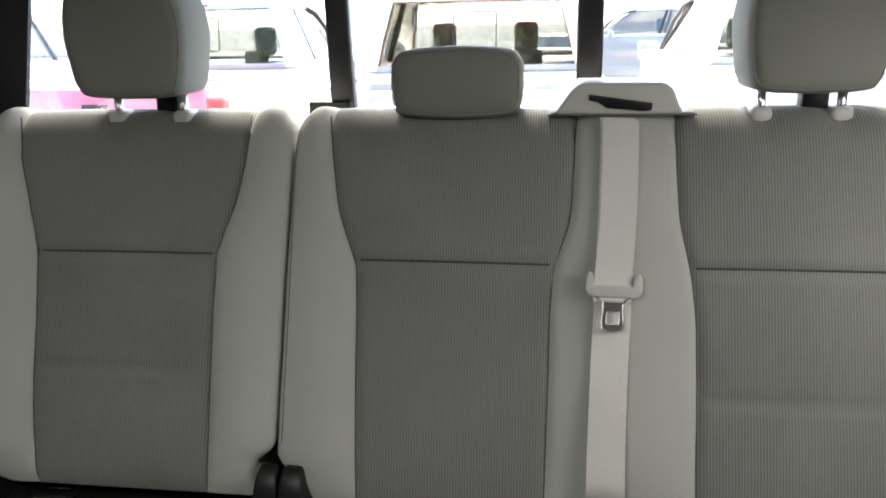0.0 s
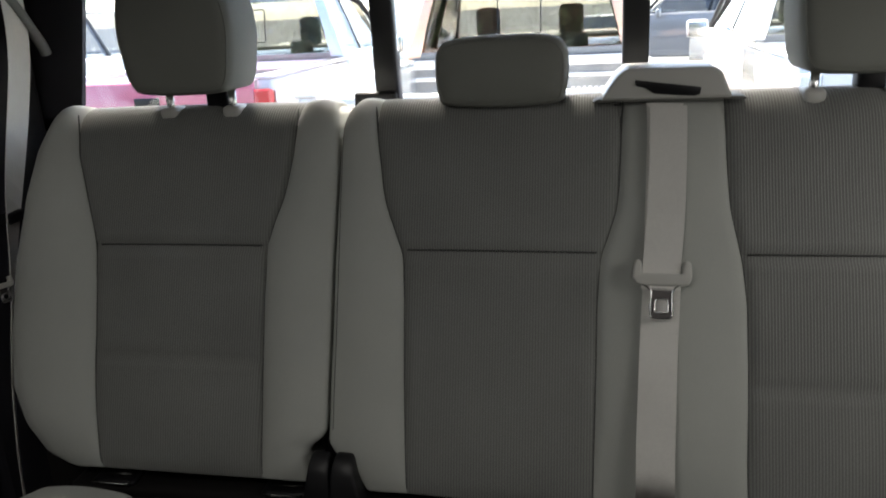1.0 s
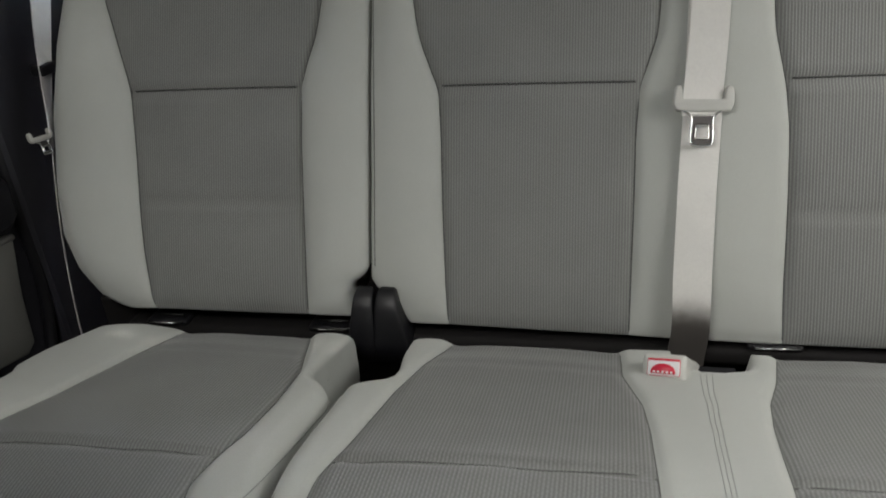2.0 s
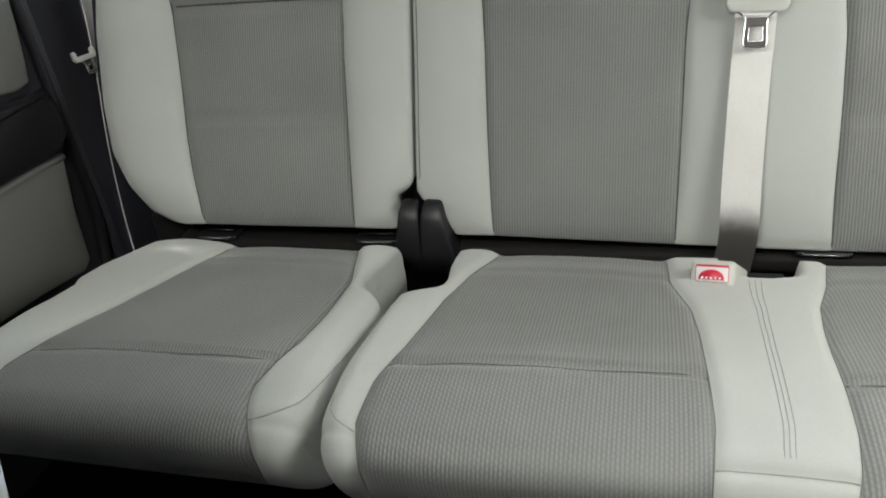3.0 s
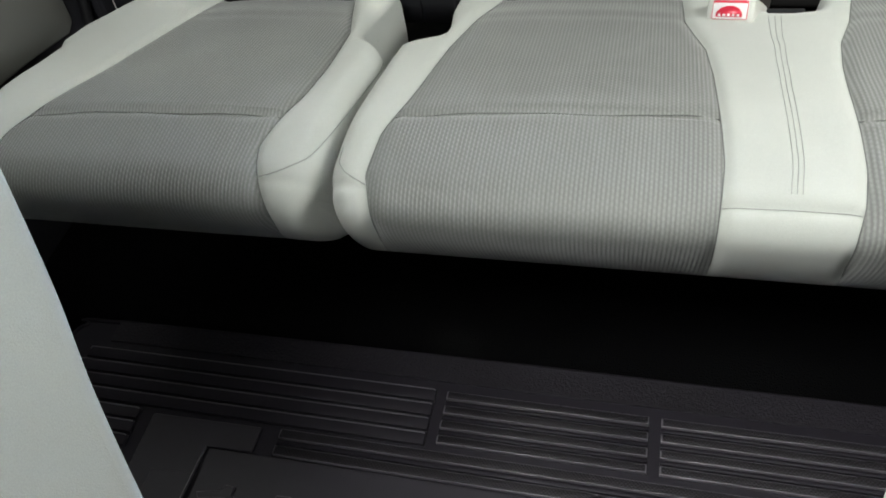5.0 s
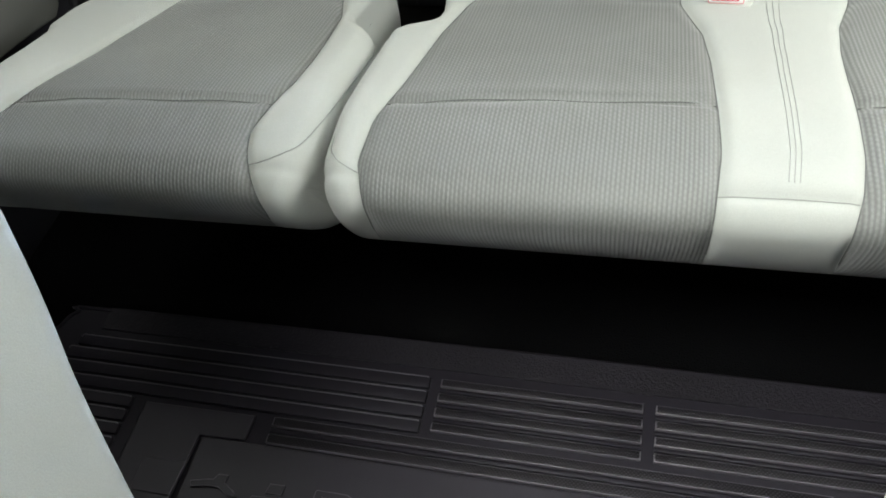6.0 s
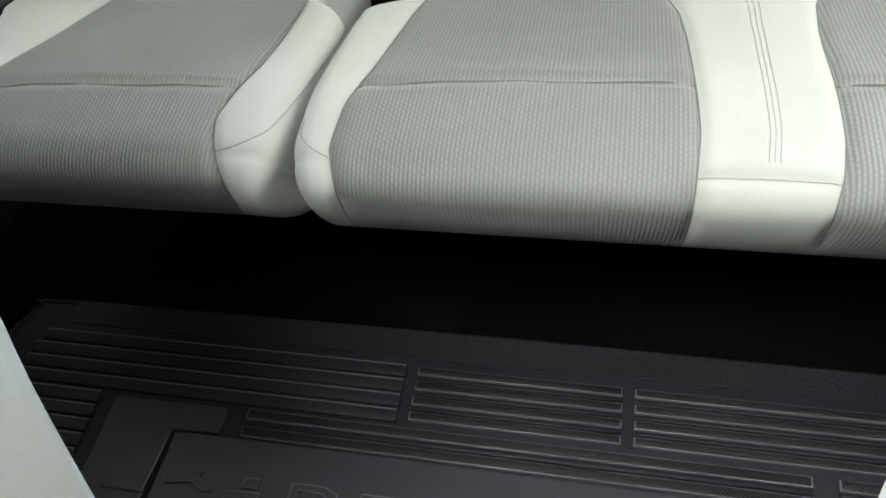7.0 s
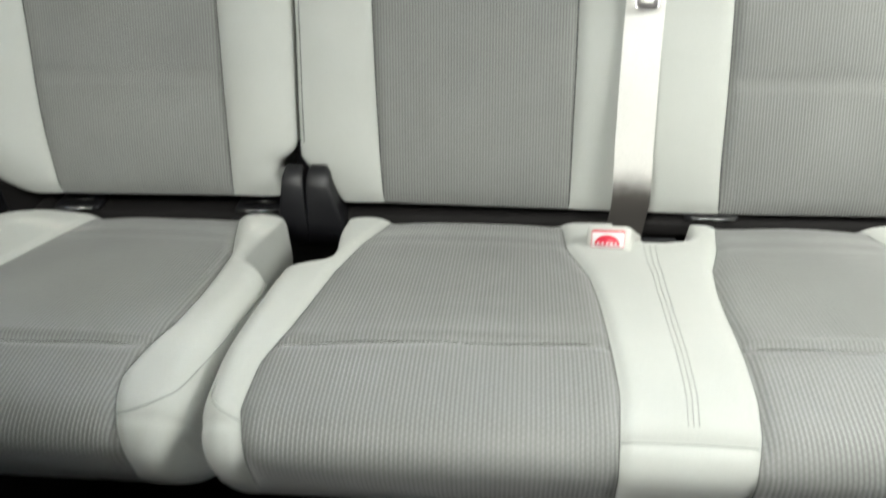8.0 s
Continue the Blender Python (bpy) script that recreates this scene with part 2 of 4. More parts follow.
def joined(*boxes):
    bm = bmesh.new()
    for lo, hi, r in boxes:
        rbox(lo, hi, r, 2, None, bm)
    return bm


def slab(outline, vec, r=0.0, seg=2):
    """A flat outline of 3D points, pushed along vec to a solid, its edges rounded by r."""
    bm = bmesh.new()
    a = [bm.verts.new(p) for p in outline]
    f = bm.faces.new(a)
    ret = bmesh.ops.extrude_face_region(bm, geom=[f])
    bmesh.ops.translate(bm, vec=vec, verts=[g for g in ret["geom"] if isinstance(g, bmesh.types.BMVert)])
    bmesh.ops.recalc_face_normals(bm, faces=bm.faces)
    if r > 0:
        bmesh.ops.bevel(bm, geom=list(bm.edges), offset=r, segments=seg, profile=0.5, affect="EDGES", clamp_overlap=True)
    return bm


def tube(points, r, n=6, bm=None, closed=False):
    """A round rod along points."""
    bm = bm or bmesh.new()
    pts = [Vector(p) for p in points]
    rings = []
    for i, p in enumerate(pts):
        if closed:
            d = pts[(i + 1) % len(pts)] - pts[i - 1]
        else:
            d = pts[min(i + 1, len(pts) - 1)] - pts[max(i - 1, 0)]
        d = d.normalized() if d.length > 1e-9 else Vector((0, 0, 1))
        s = d.cross(Vector((0.31, 0.17, 0.93))).normalized()
        u = d.cross(s)
        rings.append([bm.verts.new(p + (s * math.cos(a) + u * math.sin(a)) * r) for a in (2 * math.pi * k / n for k in range(n))])
    pairs = list(zip(rings, rings[1:])) + ([(rings[-1], rings[0])] if closed else [])
    for a, b in pairs:
        for k in range(n):
            bm.faces.new((a[k], a[(k + 1) % n], b[(k + 1) % n], b[k]))
    if not closed:
        bm.faces.new(rings[0][::-1])
        bm.faces.new(rings[-1])
    return bm


def turned(bm, m):
    bmesh.ops.transform(bm, matrix=m, verts=bm.verts)
    return bm


def lerp(pairs):
    xs, ys = [p[0] for p in pairs], [p[1] for p in pairs]
    return lambda v: float(np.interp(v, xs, ys))


def spline(points, steps=10, closed=True):
    """A smooth curve through points of a plane."""
    n, out = len(points), []
    for i in range(n if closed else n - 1):
        p = [np.array(points[(i + k) % n] if closed else points[min(max(i + k, 0), n - 1)], float) for k in (-1, 0, 1, 2)]
        for k in range(steps):
            t = k / steps
            m1, m2 = (p[2] - p[0]) * 0.5, (p[3] - p[1]) * 0.5
            out.append((2 * t**3 - 3 * t**2 + 1) * p[1] + (t**3 - 2 * t**2 + t) * m1 + (-2 * t**3 + 3 * t**2) * p[2] + (t**3 - t**2) * m2)
    if not closed:
        out.append(np.array(points[-1], float))
    return [tuple(o) for o in out]


def ring_mid(ring):
    return (sum(p[1] for p in ring) / len(ring), sum(p[2] for p in ring) / len(ring))


class Pad:
    """An upholstered pad: a closed side profile (y, z) swept across x, between outer edge curves, with seams between its
    panels and rounded sides. key says whether the curves run along 'y' or 'z'."""

    def __init__(self, profile, curves, key, front, edge=0.035, puff=None, seams=(), dents=(), edge_r=None, spine=None, grow=None, sag=None):
        self.sag = sag or (lambda x, z: 0.0)
        self.spine, self.grow = spine, grow or (lambda y, z: 1.0)
        self.edge_r = edge if edge_r is None else edge_r
        self.prof = [np.array(p) for p in profile]
        self.curves, self.key, self.front, self.edge = curves, key, front, edge
        self.puff = puff or [0.0] * (len(curves) - 1)
        self.seams, self.dents = seams, dents
        n = len(self.prof)
        self.normal, self.arc = [], [0.0]
        for j in range(n):
            d = self.prof[(j + 1) % n] - self.prof[j - 1]
            d = d / np.linalg.norm(d)
            self.normal.append(np.array((-d[1], d[0])))
            self.arc.append(self.arc[-1] + np.linalg.norm(self.prof[(j + 1) % n] - self.prof[j]))

    def cut(self, c, j):
        return self.curves[c](self.prof[j][0 if self.key == "y" else 1])

    def at(self, j, band, s, lift=0.0):
        """The place on the surface at profile row j, at the part s of the band's width."""
        if j != int(j):
            f = j - math.floor(j)
            return tuple(Vector(self.at(math.floor(j), band, s, lift)).lerp(Vector(self.at(math.floor(j) + 1, band, s, lift)), f))
        j = int(j)
        p, w = self.prof[j], self.front(*self.prof[j])
        xa, xb = self.cut(band, j), self.cut(band + 1, j)
        x = xa + (xb - xa) * s
        o = self.puff[band] * 4 * s * (1 - s) * w
        for d, r in ((x - self.cut(0, j), self.edge), (self.cut(len(self.curves) - 1, j) - x, self.edge_r)):
            r *= self.grow(*p)
            if d < r:
                o -= r - math.sqrt(max(0.0, r**2 - (r - d) ** 2))
        for c in range(1, len(self.curves) - 1):
            o -= 0.0048 * w * math.exp(-(((x - self.cut(c, j)) / 0.0058) ** 2))
        for bands, test, depth, width in self.seams:
            if band in bands:
                fade = min(1.0, min(s, 1 - s) / 0.04)
                o -= depth * (1 + 0.25 * noise.noise((x * 75, band * 3.3, 0.7))) * w * (0.3 + 0.7 * fade) * math.exp(-((test(x, *p) / width) ** 2))
        for dent in self.dents:
            o -= dent(x, *p)
        o += 0.0011 * w * noise.noise((x * 17 + 3.1, p[0] * 15, p[1] * 15))
        q = p + self.normal[j] * (o + lift)
        return (x, q[0], q[1] - self.sag(x, p[1]))

    def row(self, test, lo, hi):
        """The row, with its fraction, at which test(y, z) crosses zero between the rows lo and hi."""
        for j in range(lo, hi):
            a, b = test(*self.prof[j]), test(*self.prof[j + 1])
            if a * b <= 0 and a != b:
                return j + a / (a - b)
        return lo

    def build(self, parent, region, fine=14):
        n, groups = len(self.prof), {}
        ease = [0.0, 0.006, 0.014, 0.03, 0.06, 0.1] + [0.1 + 0.8 * k / fine for k in range(1, fine)] + [0.9, 0.94, 0.97, 0.986, 0.994, 1.0]
        for b in range(len(self.curves) - 1):
            for j in range(n):
                groups.setdefault(region(b, *((self.prof[j] + self.prof[(j + 1) % n]) / 2)), []).append((b, j))
        made = {}
        for (name, material, label, tag), cells in groups.items():
            index, verts, uvs, faces = {}, [], [], []

            def vert(b, k, j):
                key = (b, k, j)
                if key not in index:
                    index[key] = len(verts)
                    jj = j % n
                    p = self.at(jj, b, ease[k])
                    verts.append(p)
                    uvs.append((p[0], self.arc[j]))
                return index[key]

            for b, j in cells:
                for k in range(len(ease) - 1):
                    faces.append((vert(b, k, j), vert(b, k + 1, j), vert(b, k + 1, j + 1), vert(b, k, j + 1)))
            made[tag] = poly(name, verts, faces, material, parent, label, True, uvs)
        for b, k in ((0, 0), (len(self.curves) - 2, 1)):
            ring = [self.at(j, b, float(k)) for j in range(n)]
            mids = [self.spine(p[1], p[2]) if self.spine else ring_mid(ring) for p in ring]
            side = self.curves[len(self.curves) - 1 if k else 0]
            vs = ring + [(side(q[0 if self.key == "y" else 1]), q[0], q[1] - self.sag(side(q[1]), q[1])) for q in mids]
            fs = [(j, (j + 1) % n, n + (j + 1) % n, n + j) for j in range(n)]
            poly("side_panel", vs, fs if k else [f[::-1] for f in fs], CLOTH, parent, "", True)
        return made


def thread(pad, parent, spots, r=0.0009, name="seam", material=None):
    """A sewn line over a pad, through spots (row, band, part of width)."""
    pts = spline([pad.at(j, b, s, r * 0.3) for j, b, s in spots], 6, False)
    return part(name, tube(pts, r, 6), material or THREAD, parent)


def pillow(outline, y0, y1, r, steps=5):
    """A cushion with the outline (x, z), between y0 (front) and y1, its edges rounded by r."""
    bm = bmesh.new()
    o = np.array(outline)
    c = o.mean(axis=0)
    n = len(o)
    half = (o.max(axis=0) - o.min(axis=0)) / 2
    rings = []
    angles = [(k / steps) * math.pi / 2 for k in range(steps + 1)]
    rows = [(y0 + r * (1 - math.sin(a)), r * (1 - math.cos(a))) for a in reversed(angles)]
    rows += [(y1 - r * (1 - math.sin(a)), r * (1 - math.cos(a))) for a in angles]
    for y, inset in rows:
        rings.append([bm.verts.new((c[0] + (o[i][0] - c[0]) * (1 - inset / half[0]), y, c[1] + (o[i][1] - c[1]) * (1 - inset / half[1]))) for i in range(n)])
    for a, b in zip(rings, rings[1:]):
        for i in range(n):
            bm.faces.new((a[i], a[(i + 1) % n], b[(i + 1) % n], b[i]))
    # gently domed faces
    for ring, dy in ((rings[0], -0.005), (rings[-1], 0.005)):
        inner = ring
        for f in (0.88, 0.74, 0.58, 0.42, 0.26, 0.1):
            nxt = [bm.verts.new((c[0] + (ring[i].co.x - c[0]) * f, ring[i].co.y + dy * (1 - f * f), c[1] + (ring[i].co.z - c[1]) * f)) for i in range(n)]
            for i in range(n):
                bm.faces.new((inner[i], inner[(i + 1) % n], nxt[(i + 1) % n], nxt[i]))
            inner = nxt
        bm.faces.new(inner)
    return bm


def smooth_step(a, b, v):
    t = min(1.0, max(0.0, (v - a) / (b - a)))
    return t * t * (3 - 2 * t)

# ---- the outdoors: a parking lot ----
GROUND = -0.78
poly("ground", [(-400, -400, GROUND), (400, -400, GROUND), (400, 400, GROUND), (-400, 400, GROUND)], [(0, 1, 2, 3)], ASPHALT, smooth=False)
tagged(bpy.data.objects["ground"], "grey asphalt of a bright parking lot", "ground", kind="structure")

# ---- the cab ----
FLOOR = -0.012


def setting(name, bm, material, label, category):
    return tagged(part(name, bm, material, None, "", False), label, category, kind="structure")


setting("floor", joined(((-0.67, -1.2, -0.06), (1.12, 1.40, FLOOR), 0.0)), CARPET, "black carpet floor of the truck cab", "floor")
# Ceiling out of view, dark to cut bounce, with an opening added for the lamp.
setting("ceiling", joined(((-0.70, -1.24, 1.24), (1.15, -0.10, 1.30), 0.0), ((-0.70, 0.36, 1.24), (1.15, 1.47, 1.30), 0.0), ((-0.70, -0.10, 1.24), (-0.42, 0.36, 1.30), 0.0), ((0.55, -0.10, 1.24), (1.15, 0.36, 1.30), 0.0)), LINER, "unseen grey headliner of the cab with an added lamp opening", "ceiling")
# Added wall out of view, closed to the roof to keep windscreen light out.
setting("wall_front", joined(((-0.67, -1.24, -0.06), (1.12, -1.20, 1.24), 0.0)), TRIM, "unseen dark front wall added to close the cab, without a windscreen", "wall")
# rear wall below the window, header above it and the dark rear pillars beside it
rear = joined(((-0.70, 1.40, -0.06), (1.15, 1.44, 0.824), 0.004), ((-0.70, 1.40, 1.13), (1.15, 1.44, 1.238), 0.004))
for s in (1, -1):
    o = [(-0.566, 0.798), (-0.548, 0.845), (-0.487, 1.13), (-0.70, 1.13), (-0.70, 0.798)]
    me = slab([((x if s == 1 else 0.45 - x), 1.40, z) for x, z in o], (0, 0.010, 0))
    tmp = bpy.data.meshes.new("tmp")
    me.to_mesh(tmp)
    me.free()
    rear.from_mesh(tmp)
    bpy.data.meshes.remove(tmp)
setting("wall_rear", rear, TRIM, "dark trim of the cab's rear wall round the window", "wall")

# Roof opening added only to hold the overhead lamp.
roof = thing("added_roof_opening", (0.065, 0.13, 1.26), "unseen opening added in the cab roof for a lamp, behind a pale sheet", "window", kind="structure")
part("roof_sheet", joined(((-0.42, -0.10, 1.292), (0.55, 0.36, 1.298), 0.0)), ROOF_SHEET, roof, "", False)

window = thing("window_1", (0.225, 1.41, 0.84), "sliding rear window with dark posts above the rear seat", "window", kind="structure")
part("window_post", slab([(0.008, 1.392, 0.80), (0.0475, 1.392, 0.80), (0.043, 1.392, 1.14), (0.004, 1.392, 1.14)], (0, 0.035, 0), 0.005), BLACK, window)
part("window_post", slab([(0.410, 1.392, 0.80), (0.450, 1.392, 0.80), (0.449, 1.392, 1.14), (0.408, 1.392, 1.14)], (0, 0.035, 0), 0.005), BLACK, window)
part("post_foot", joined(((-0.028, 1.383, 0.80), (0.045, 1.43, 0.850), 0.005)), BLACK, window)
for a, b in ((-0.56, 0.008), (0.046, 0.41), (0.448, 1.01)):
    pane = part("pane", joined(((a, 1.412, 0.80), (b, 1.416, 1.13), 0.0)), PANE, window, "", False)
    pane.visible_shadow = False


def cab_side(x, s, name):
    """A closed rear door and the pillars round it, seen from inside; s is +1 where the cab lies towards +x."""
    w = lambda a: x + s * a
    lo = lambda a, b: (min(w(a), w(b)), max(w(a), w(b)))

    def box(a, b, y0, y1, z0, z1, r=0.004):
        p, q = lo(a, b)
        return ((p, y0, z0), (q, y1, z1), r)

    # No front door windows: solid ahead of y 0.46 to cut light from there.
    setting("wall_" + name, joined(box(-0.05, -0.01, -1.2, 1.44, -0.06, 0.70), box(-0.05, -0.01, 1.03, 1.44, 0.70, 1.24),
                                   box(-0.05, -0.01, -1.2, 0.46, 0.70, 1.24), box(-0.05, -0.01, -1.2, 1.44, 1.19, 1.24),
                                   box(-0.03, 0.012, 1.115, 1.40, -0.03, 1.235, 0.012)), TRIM, "dark pillar and side trim of the cab", "wall")
    door = thing("door_" + ("1" if s > 0 else "2"), (w(0), 0.6, 0.0), "closed rear door with grey panels and a black armrest", "door", kind="structure")
    lower = [(0.16, 0.285), (0.80, 0.272), (0.93, 0.253), (1.03, 0.233), (1.052, 0.245), (1.062, 0.335), (1.086, 0.438), (0.93, 0.449), (0.85, 0.458), (0.16, 0.55)]
    part("door_panel", slab([(w(-0.012), y, z) for y, z in lower], (s * 0.016, 0, 0), 0.004), DOOR_GREY, door, "grey lower door panel")
    # Lip in a paler grey, putting the light on the bevel into its colour.
    lip = [(1.084, 0.436), (1.01, 0.443), (0.93, 0.448), (0.85, 0.457), (0.16, 0.549)]
    part("panel_lip", tube([(w(0.002), y, z - 0.003) for y, z in lip], 0.0055, 8), DOOR_LIP, door, "edge of the lower panel, its lit bevel painted paler")
    upper = [(0.16, 0.60), (1.00, 0.572), (1.05, 0.562), (1.082, 0.566), (1.094, 0.61), (1.110, 0.695), (0.16, 0.695)]
    part("upper_panel", slab([(w(-0.012), y, z) for y, z in upper], (s * 0.012, 0, 0), 0.004), DOOR_GREY, door, "grey upper door panel")
    rest = [(0.60, 0.502), (0.85, 0.468), (0.93, 0.457), (1.07, 0.452), (1.095, 0.47), (1.098, 0.525), (1.08, 0.548), (1.0, 0.558), (0.60, 0.575)]
    part("armrest", slab([(w(-0.012), y, z) for y, z in rest], (s * 0.040, 0, 0), 0.014, 3), BLACK, door, "black plastic armrest")
    part("armrest_lip", tube([(w(0.03), y, 0.548 + 0.006 * y) for y in (0.62, 0.7, 0.8, 1.0, 1.07)], 0.007, 8), BLACK, door)
    part("door_seal", tube(spline([(w(-0.002), y, z) for y, z in ((0.92, 0.0), (1.03, 0.10), (1.108, 0.28), (1.118, 0.5), (1.122, 0.70), (1.118, 0.9), (1.09, 1.15))], 6, False), 0.011, 8), BLACK, door)
    # Pane out of view, tinted to dim the sky light coming in.
    pw = part("window_pane", joined(box(-0.030, -0.026, 0.46, 1.03, 0.70, 1.19, 0.0)), DARK_PANE, door, "", False)
    part("door_skin", joined(box(-0.035, -0.011, 0.15, 1.11, -0.02, 0.70)), TRIM, door)


cab_side(-0.64, 1, "left")
cab_side(1.09, -1, "right")

# ---- rear bench: back rests ----
BACK = spline([(1.024, 0.352), (1.036, 0.388), (1.066, 0.46), (1.108, 0.555), (1.148, 0.648), (1.190, 0.735), (1.223, 0.800), (1.246, 0.831),
               (1.278, 0.847), (1.315, 0.840), (1.322, 0.795), (1.26, 0.65), (1.16, 0.42), (1.135, 0.362), (1.10, 0.342), (1.032, 0.339)], 12)
back_front = lambda y, z: smooth_step(0.0, 0.05, (z - 0.34) * 0.42 + 1.10 - y) * smooth_step(0.33, 0.42, z) * smooth_step(0.868, 0.835, z)
rise = lambda x, y, z: 1.0 if y > 1.5 else z - 0.652 + max(0.0, (y - 1.18)) * 10


def back_region(kinds):
    """Which panel of a back rest a spot belongs to; kinds names each band across."""
    def region(b, y, z):
        if (z - 0.34) * 0.42 + 1.105 < y and z < 0.812:
            return ("back_shell", SHADE_CLOTH, "black carpeted rear side", "shell")
        if kinds[b] == "insert":
            if z > 0.652:
                return ("upper_insert", INSERT_BACK, "dark grey woven upper panel", "up%d" % b)
            return ("lower_insert", INSERT_BACK, "dark grey woven lower panel", "low%d" % b)
        return ("back_strip" if kinds[b] == "strip" else "back_bolster", CLOTH, "light grey cloth", "bol%d" % b)
    return region


outer_l = lerp([(0.31, -0.399), (0.335, -0.424), (0.36, -0.469), (0.4, -0.507), (0.45, -0.533), (0.52, -0.545), (0.62, -0.547), (0.72, -0.541), (0.79, -0.526), (0.83, -0.508), (0.86, -0.488)])
panel_l = lerp([(0.31, -0.344), (0.35, -0.358), (0.42, -0.373), (0.485, -0.379), (0.60, -0.387), (0.66, -0.393), (0.72, -0.415), (0.78, -0.438), (0.86, -0.452)])
panel_r = lerp([(0.31, -0.098), (0.49, -0.106), (0.58, -0.109), (0.655, -0.108), (0.69, -0.099), (0.72, -0.087), (0.78, -0.077), (0.86, -0.073)])
inner_l = lerp([(0.31, -0.028), (0.36, -0.030), (0.376, -0.035), (0.390, -0.031), (0.401, -0.013), (0.412, -0.005), (0.80, -0.005), (0.82, -0.0065), (0.836, -0.011), (0.848, -0.020)])
inner_m = lerp([(0.31, 0.060), (0.345, 0.053), (0.365, 0.042), (0.380, 0.027), (0.392, 0.007), (0.404, -0.0015), (0.80, -0.0022), (0.82, -0.0005), (0.836, 0.005), (0.848, 0.014)])
mid_l = lerp([(0.31, 0.118), (0.40, 0.111), (0.50, 0.106), (0.60, 0.103), (0.65, 0.099), (0.72, 0.069), (0.80, 0.054), (0.86, 0.050)])
mid_r = lerp([(0.31, 0.368), (0.507, 0.372), (0.60, 0.373), (0.65, 0.378), (0.716, 0.400), (0.79, 0.404), (0.86, 0.404)])
right_l = lerp([(0.31, 0.567), (0.40, 0.566), (0.513, 0.568), (0.60, 0.567), (0.648, 0.561), (0.715, 0.547), (0.79, 0.543), (0.86, 0.543)])
right_r = lambda z: 0.45 - panel_l(z)
outer_r = lambda z: 0.45 - outer_l(z)

def pucker(*posts):
    """The cover drawn in round the head rest's posts."""
    return lambda x, y, z: sum(0.008 * math.exp(-(((x - p) / 0.019) ** 2)) for p in posts) * smooth_step(0.785, 0.828, z) * smooth_step(1.30, 1.27, y)


fold = lambda x, y, z: z - 0.500 + max(0.0, (y - 1.12)) * 10
seat_seams = lambda bands: (bands, rise, 0.007, 0.006)

back_spine = lambda y, z: (1.085 + 0.44 * (z - 0.34), min(max(z, 0.36), 0.83))
back_l = thing("rear_seat", (-0.21, 0.8, 0.25), "single grey cloth rear seat with light bolsters, folded upright", "car seat", "rear seats")
pad_bl = Pad(BACK, [outer_l, panel_l, panel_r, inner_l], "z", back_front, 0.042, [0.018, 0.005, 0.012], [seat_seams((1,)), ((1,), fold, 0.0042, 0.006)], (pucker(-0.293, -0.187),), 0.008, back_spine)
pad_bl.build(back_l, back_region(["bolster", "insert", "bolster"]))

across = lambda x: min(1.0, max(0.0, (x - 0.1) / 0.45))
# Lowers the double back across x and height to fit the camera's view.
double_view_drop = lambda x, z: (0.0048 + 0.003 * across(x)) * smooth_step(0.84, 0.72, z) + (0.003 + 0.008 * across(x)) * smooth_step(0.60, 0.38, z)
back_r = thing("rear_seat", (0.46, 0.8, 0.25), "double grey cloth rear bench seat with a light centre strip", "car seat", "rear seats")
pad_br = Pad(BACK, [inner_m, mid_l, mid_r, right_l, right_r, outer_r], "z", back_front, 0.008, [0.010, 0.004, 0.008, 0.004, 0.014],
             [seat_seams((1, 3)), ((3,), fold, 0.0042, 0.006)], (pucker(0.658, 0.764),), 0.030, back_spine, None, double_view_drop)
pad_br.build(back_r, back_region(["bolster", "insert", "strip", "insert", "bolster"]))

face = [j for j, p in enumerate(BACK) if (p[1] - 0.34) * 0.42 + 1.07 > p[0] and 0.345 < p[1] < 0.818]
for pad, ob, cuts in ((pad_bl, back_l, (0, 1)), (pad_br, back_r, (0, 1, 2, 3))):
    for c in cuts:
        thread(pad, ob, [(j, c, 1.0) for j in face[::4]], 0.0009, "seam", SEAM_DARK)
j_mid = min(face, key=lambda j: abs(rise(0, *BACK[j])))
for pad, ob, b in ((pad_bl, back_l, 1), (pad_br, back_r, 1), (pad_br, back_r, 3)):
    thread(pad, ob, [(j_mid, b, 0.03 + 0.94 * k / 10) for k in range(11)], 0.0015)
rows = [j for j, p in enumerate(BACK) if back_front(*p) > 0.9 and 0.42 < p[1] < 0.85]
thread(pad_br, back_r, [(j, 0, 0.07) for j in rows[::3]], 0.0007, "seam", SEAM_GREY)


# ---- head rests ----
def rounded(pts, steps=8):
    return spline(pts, steps)


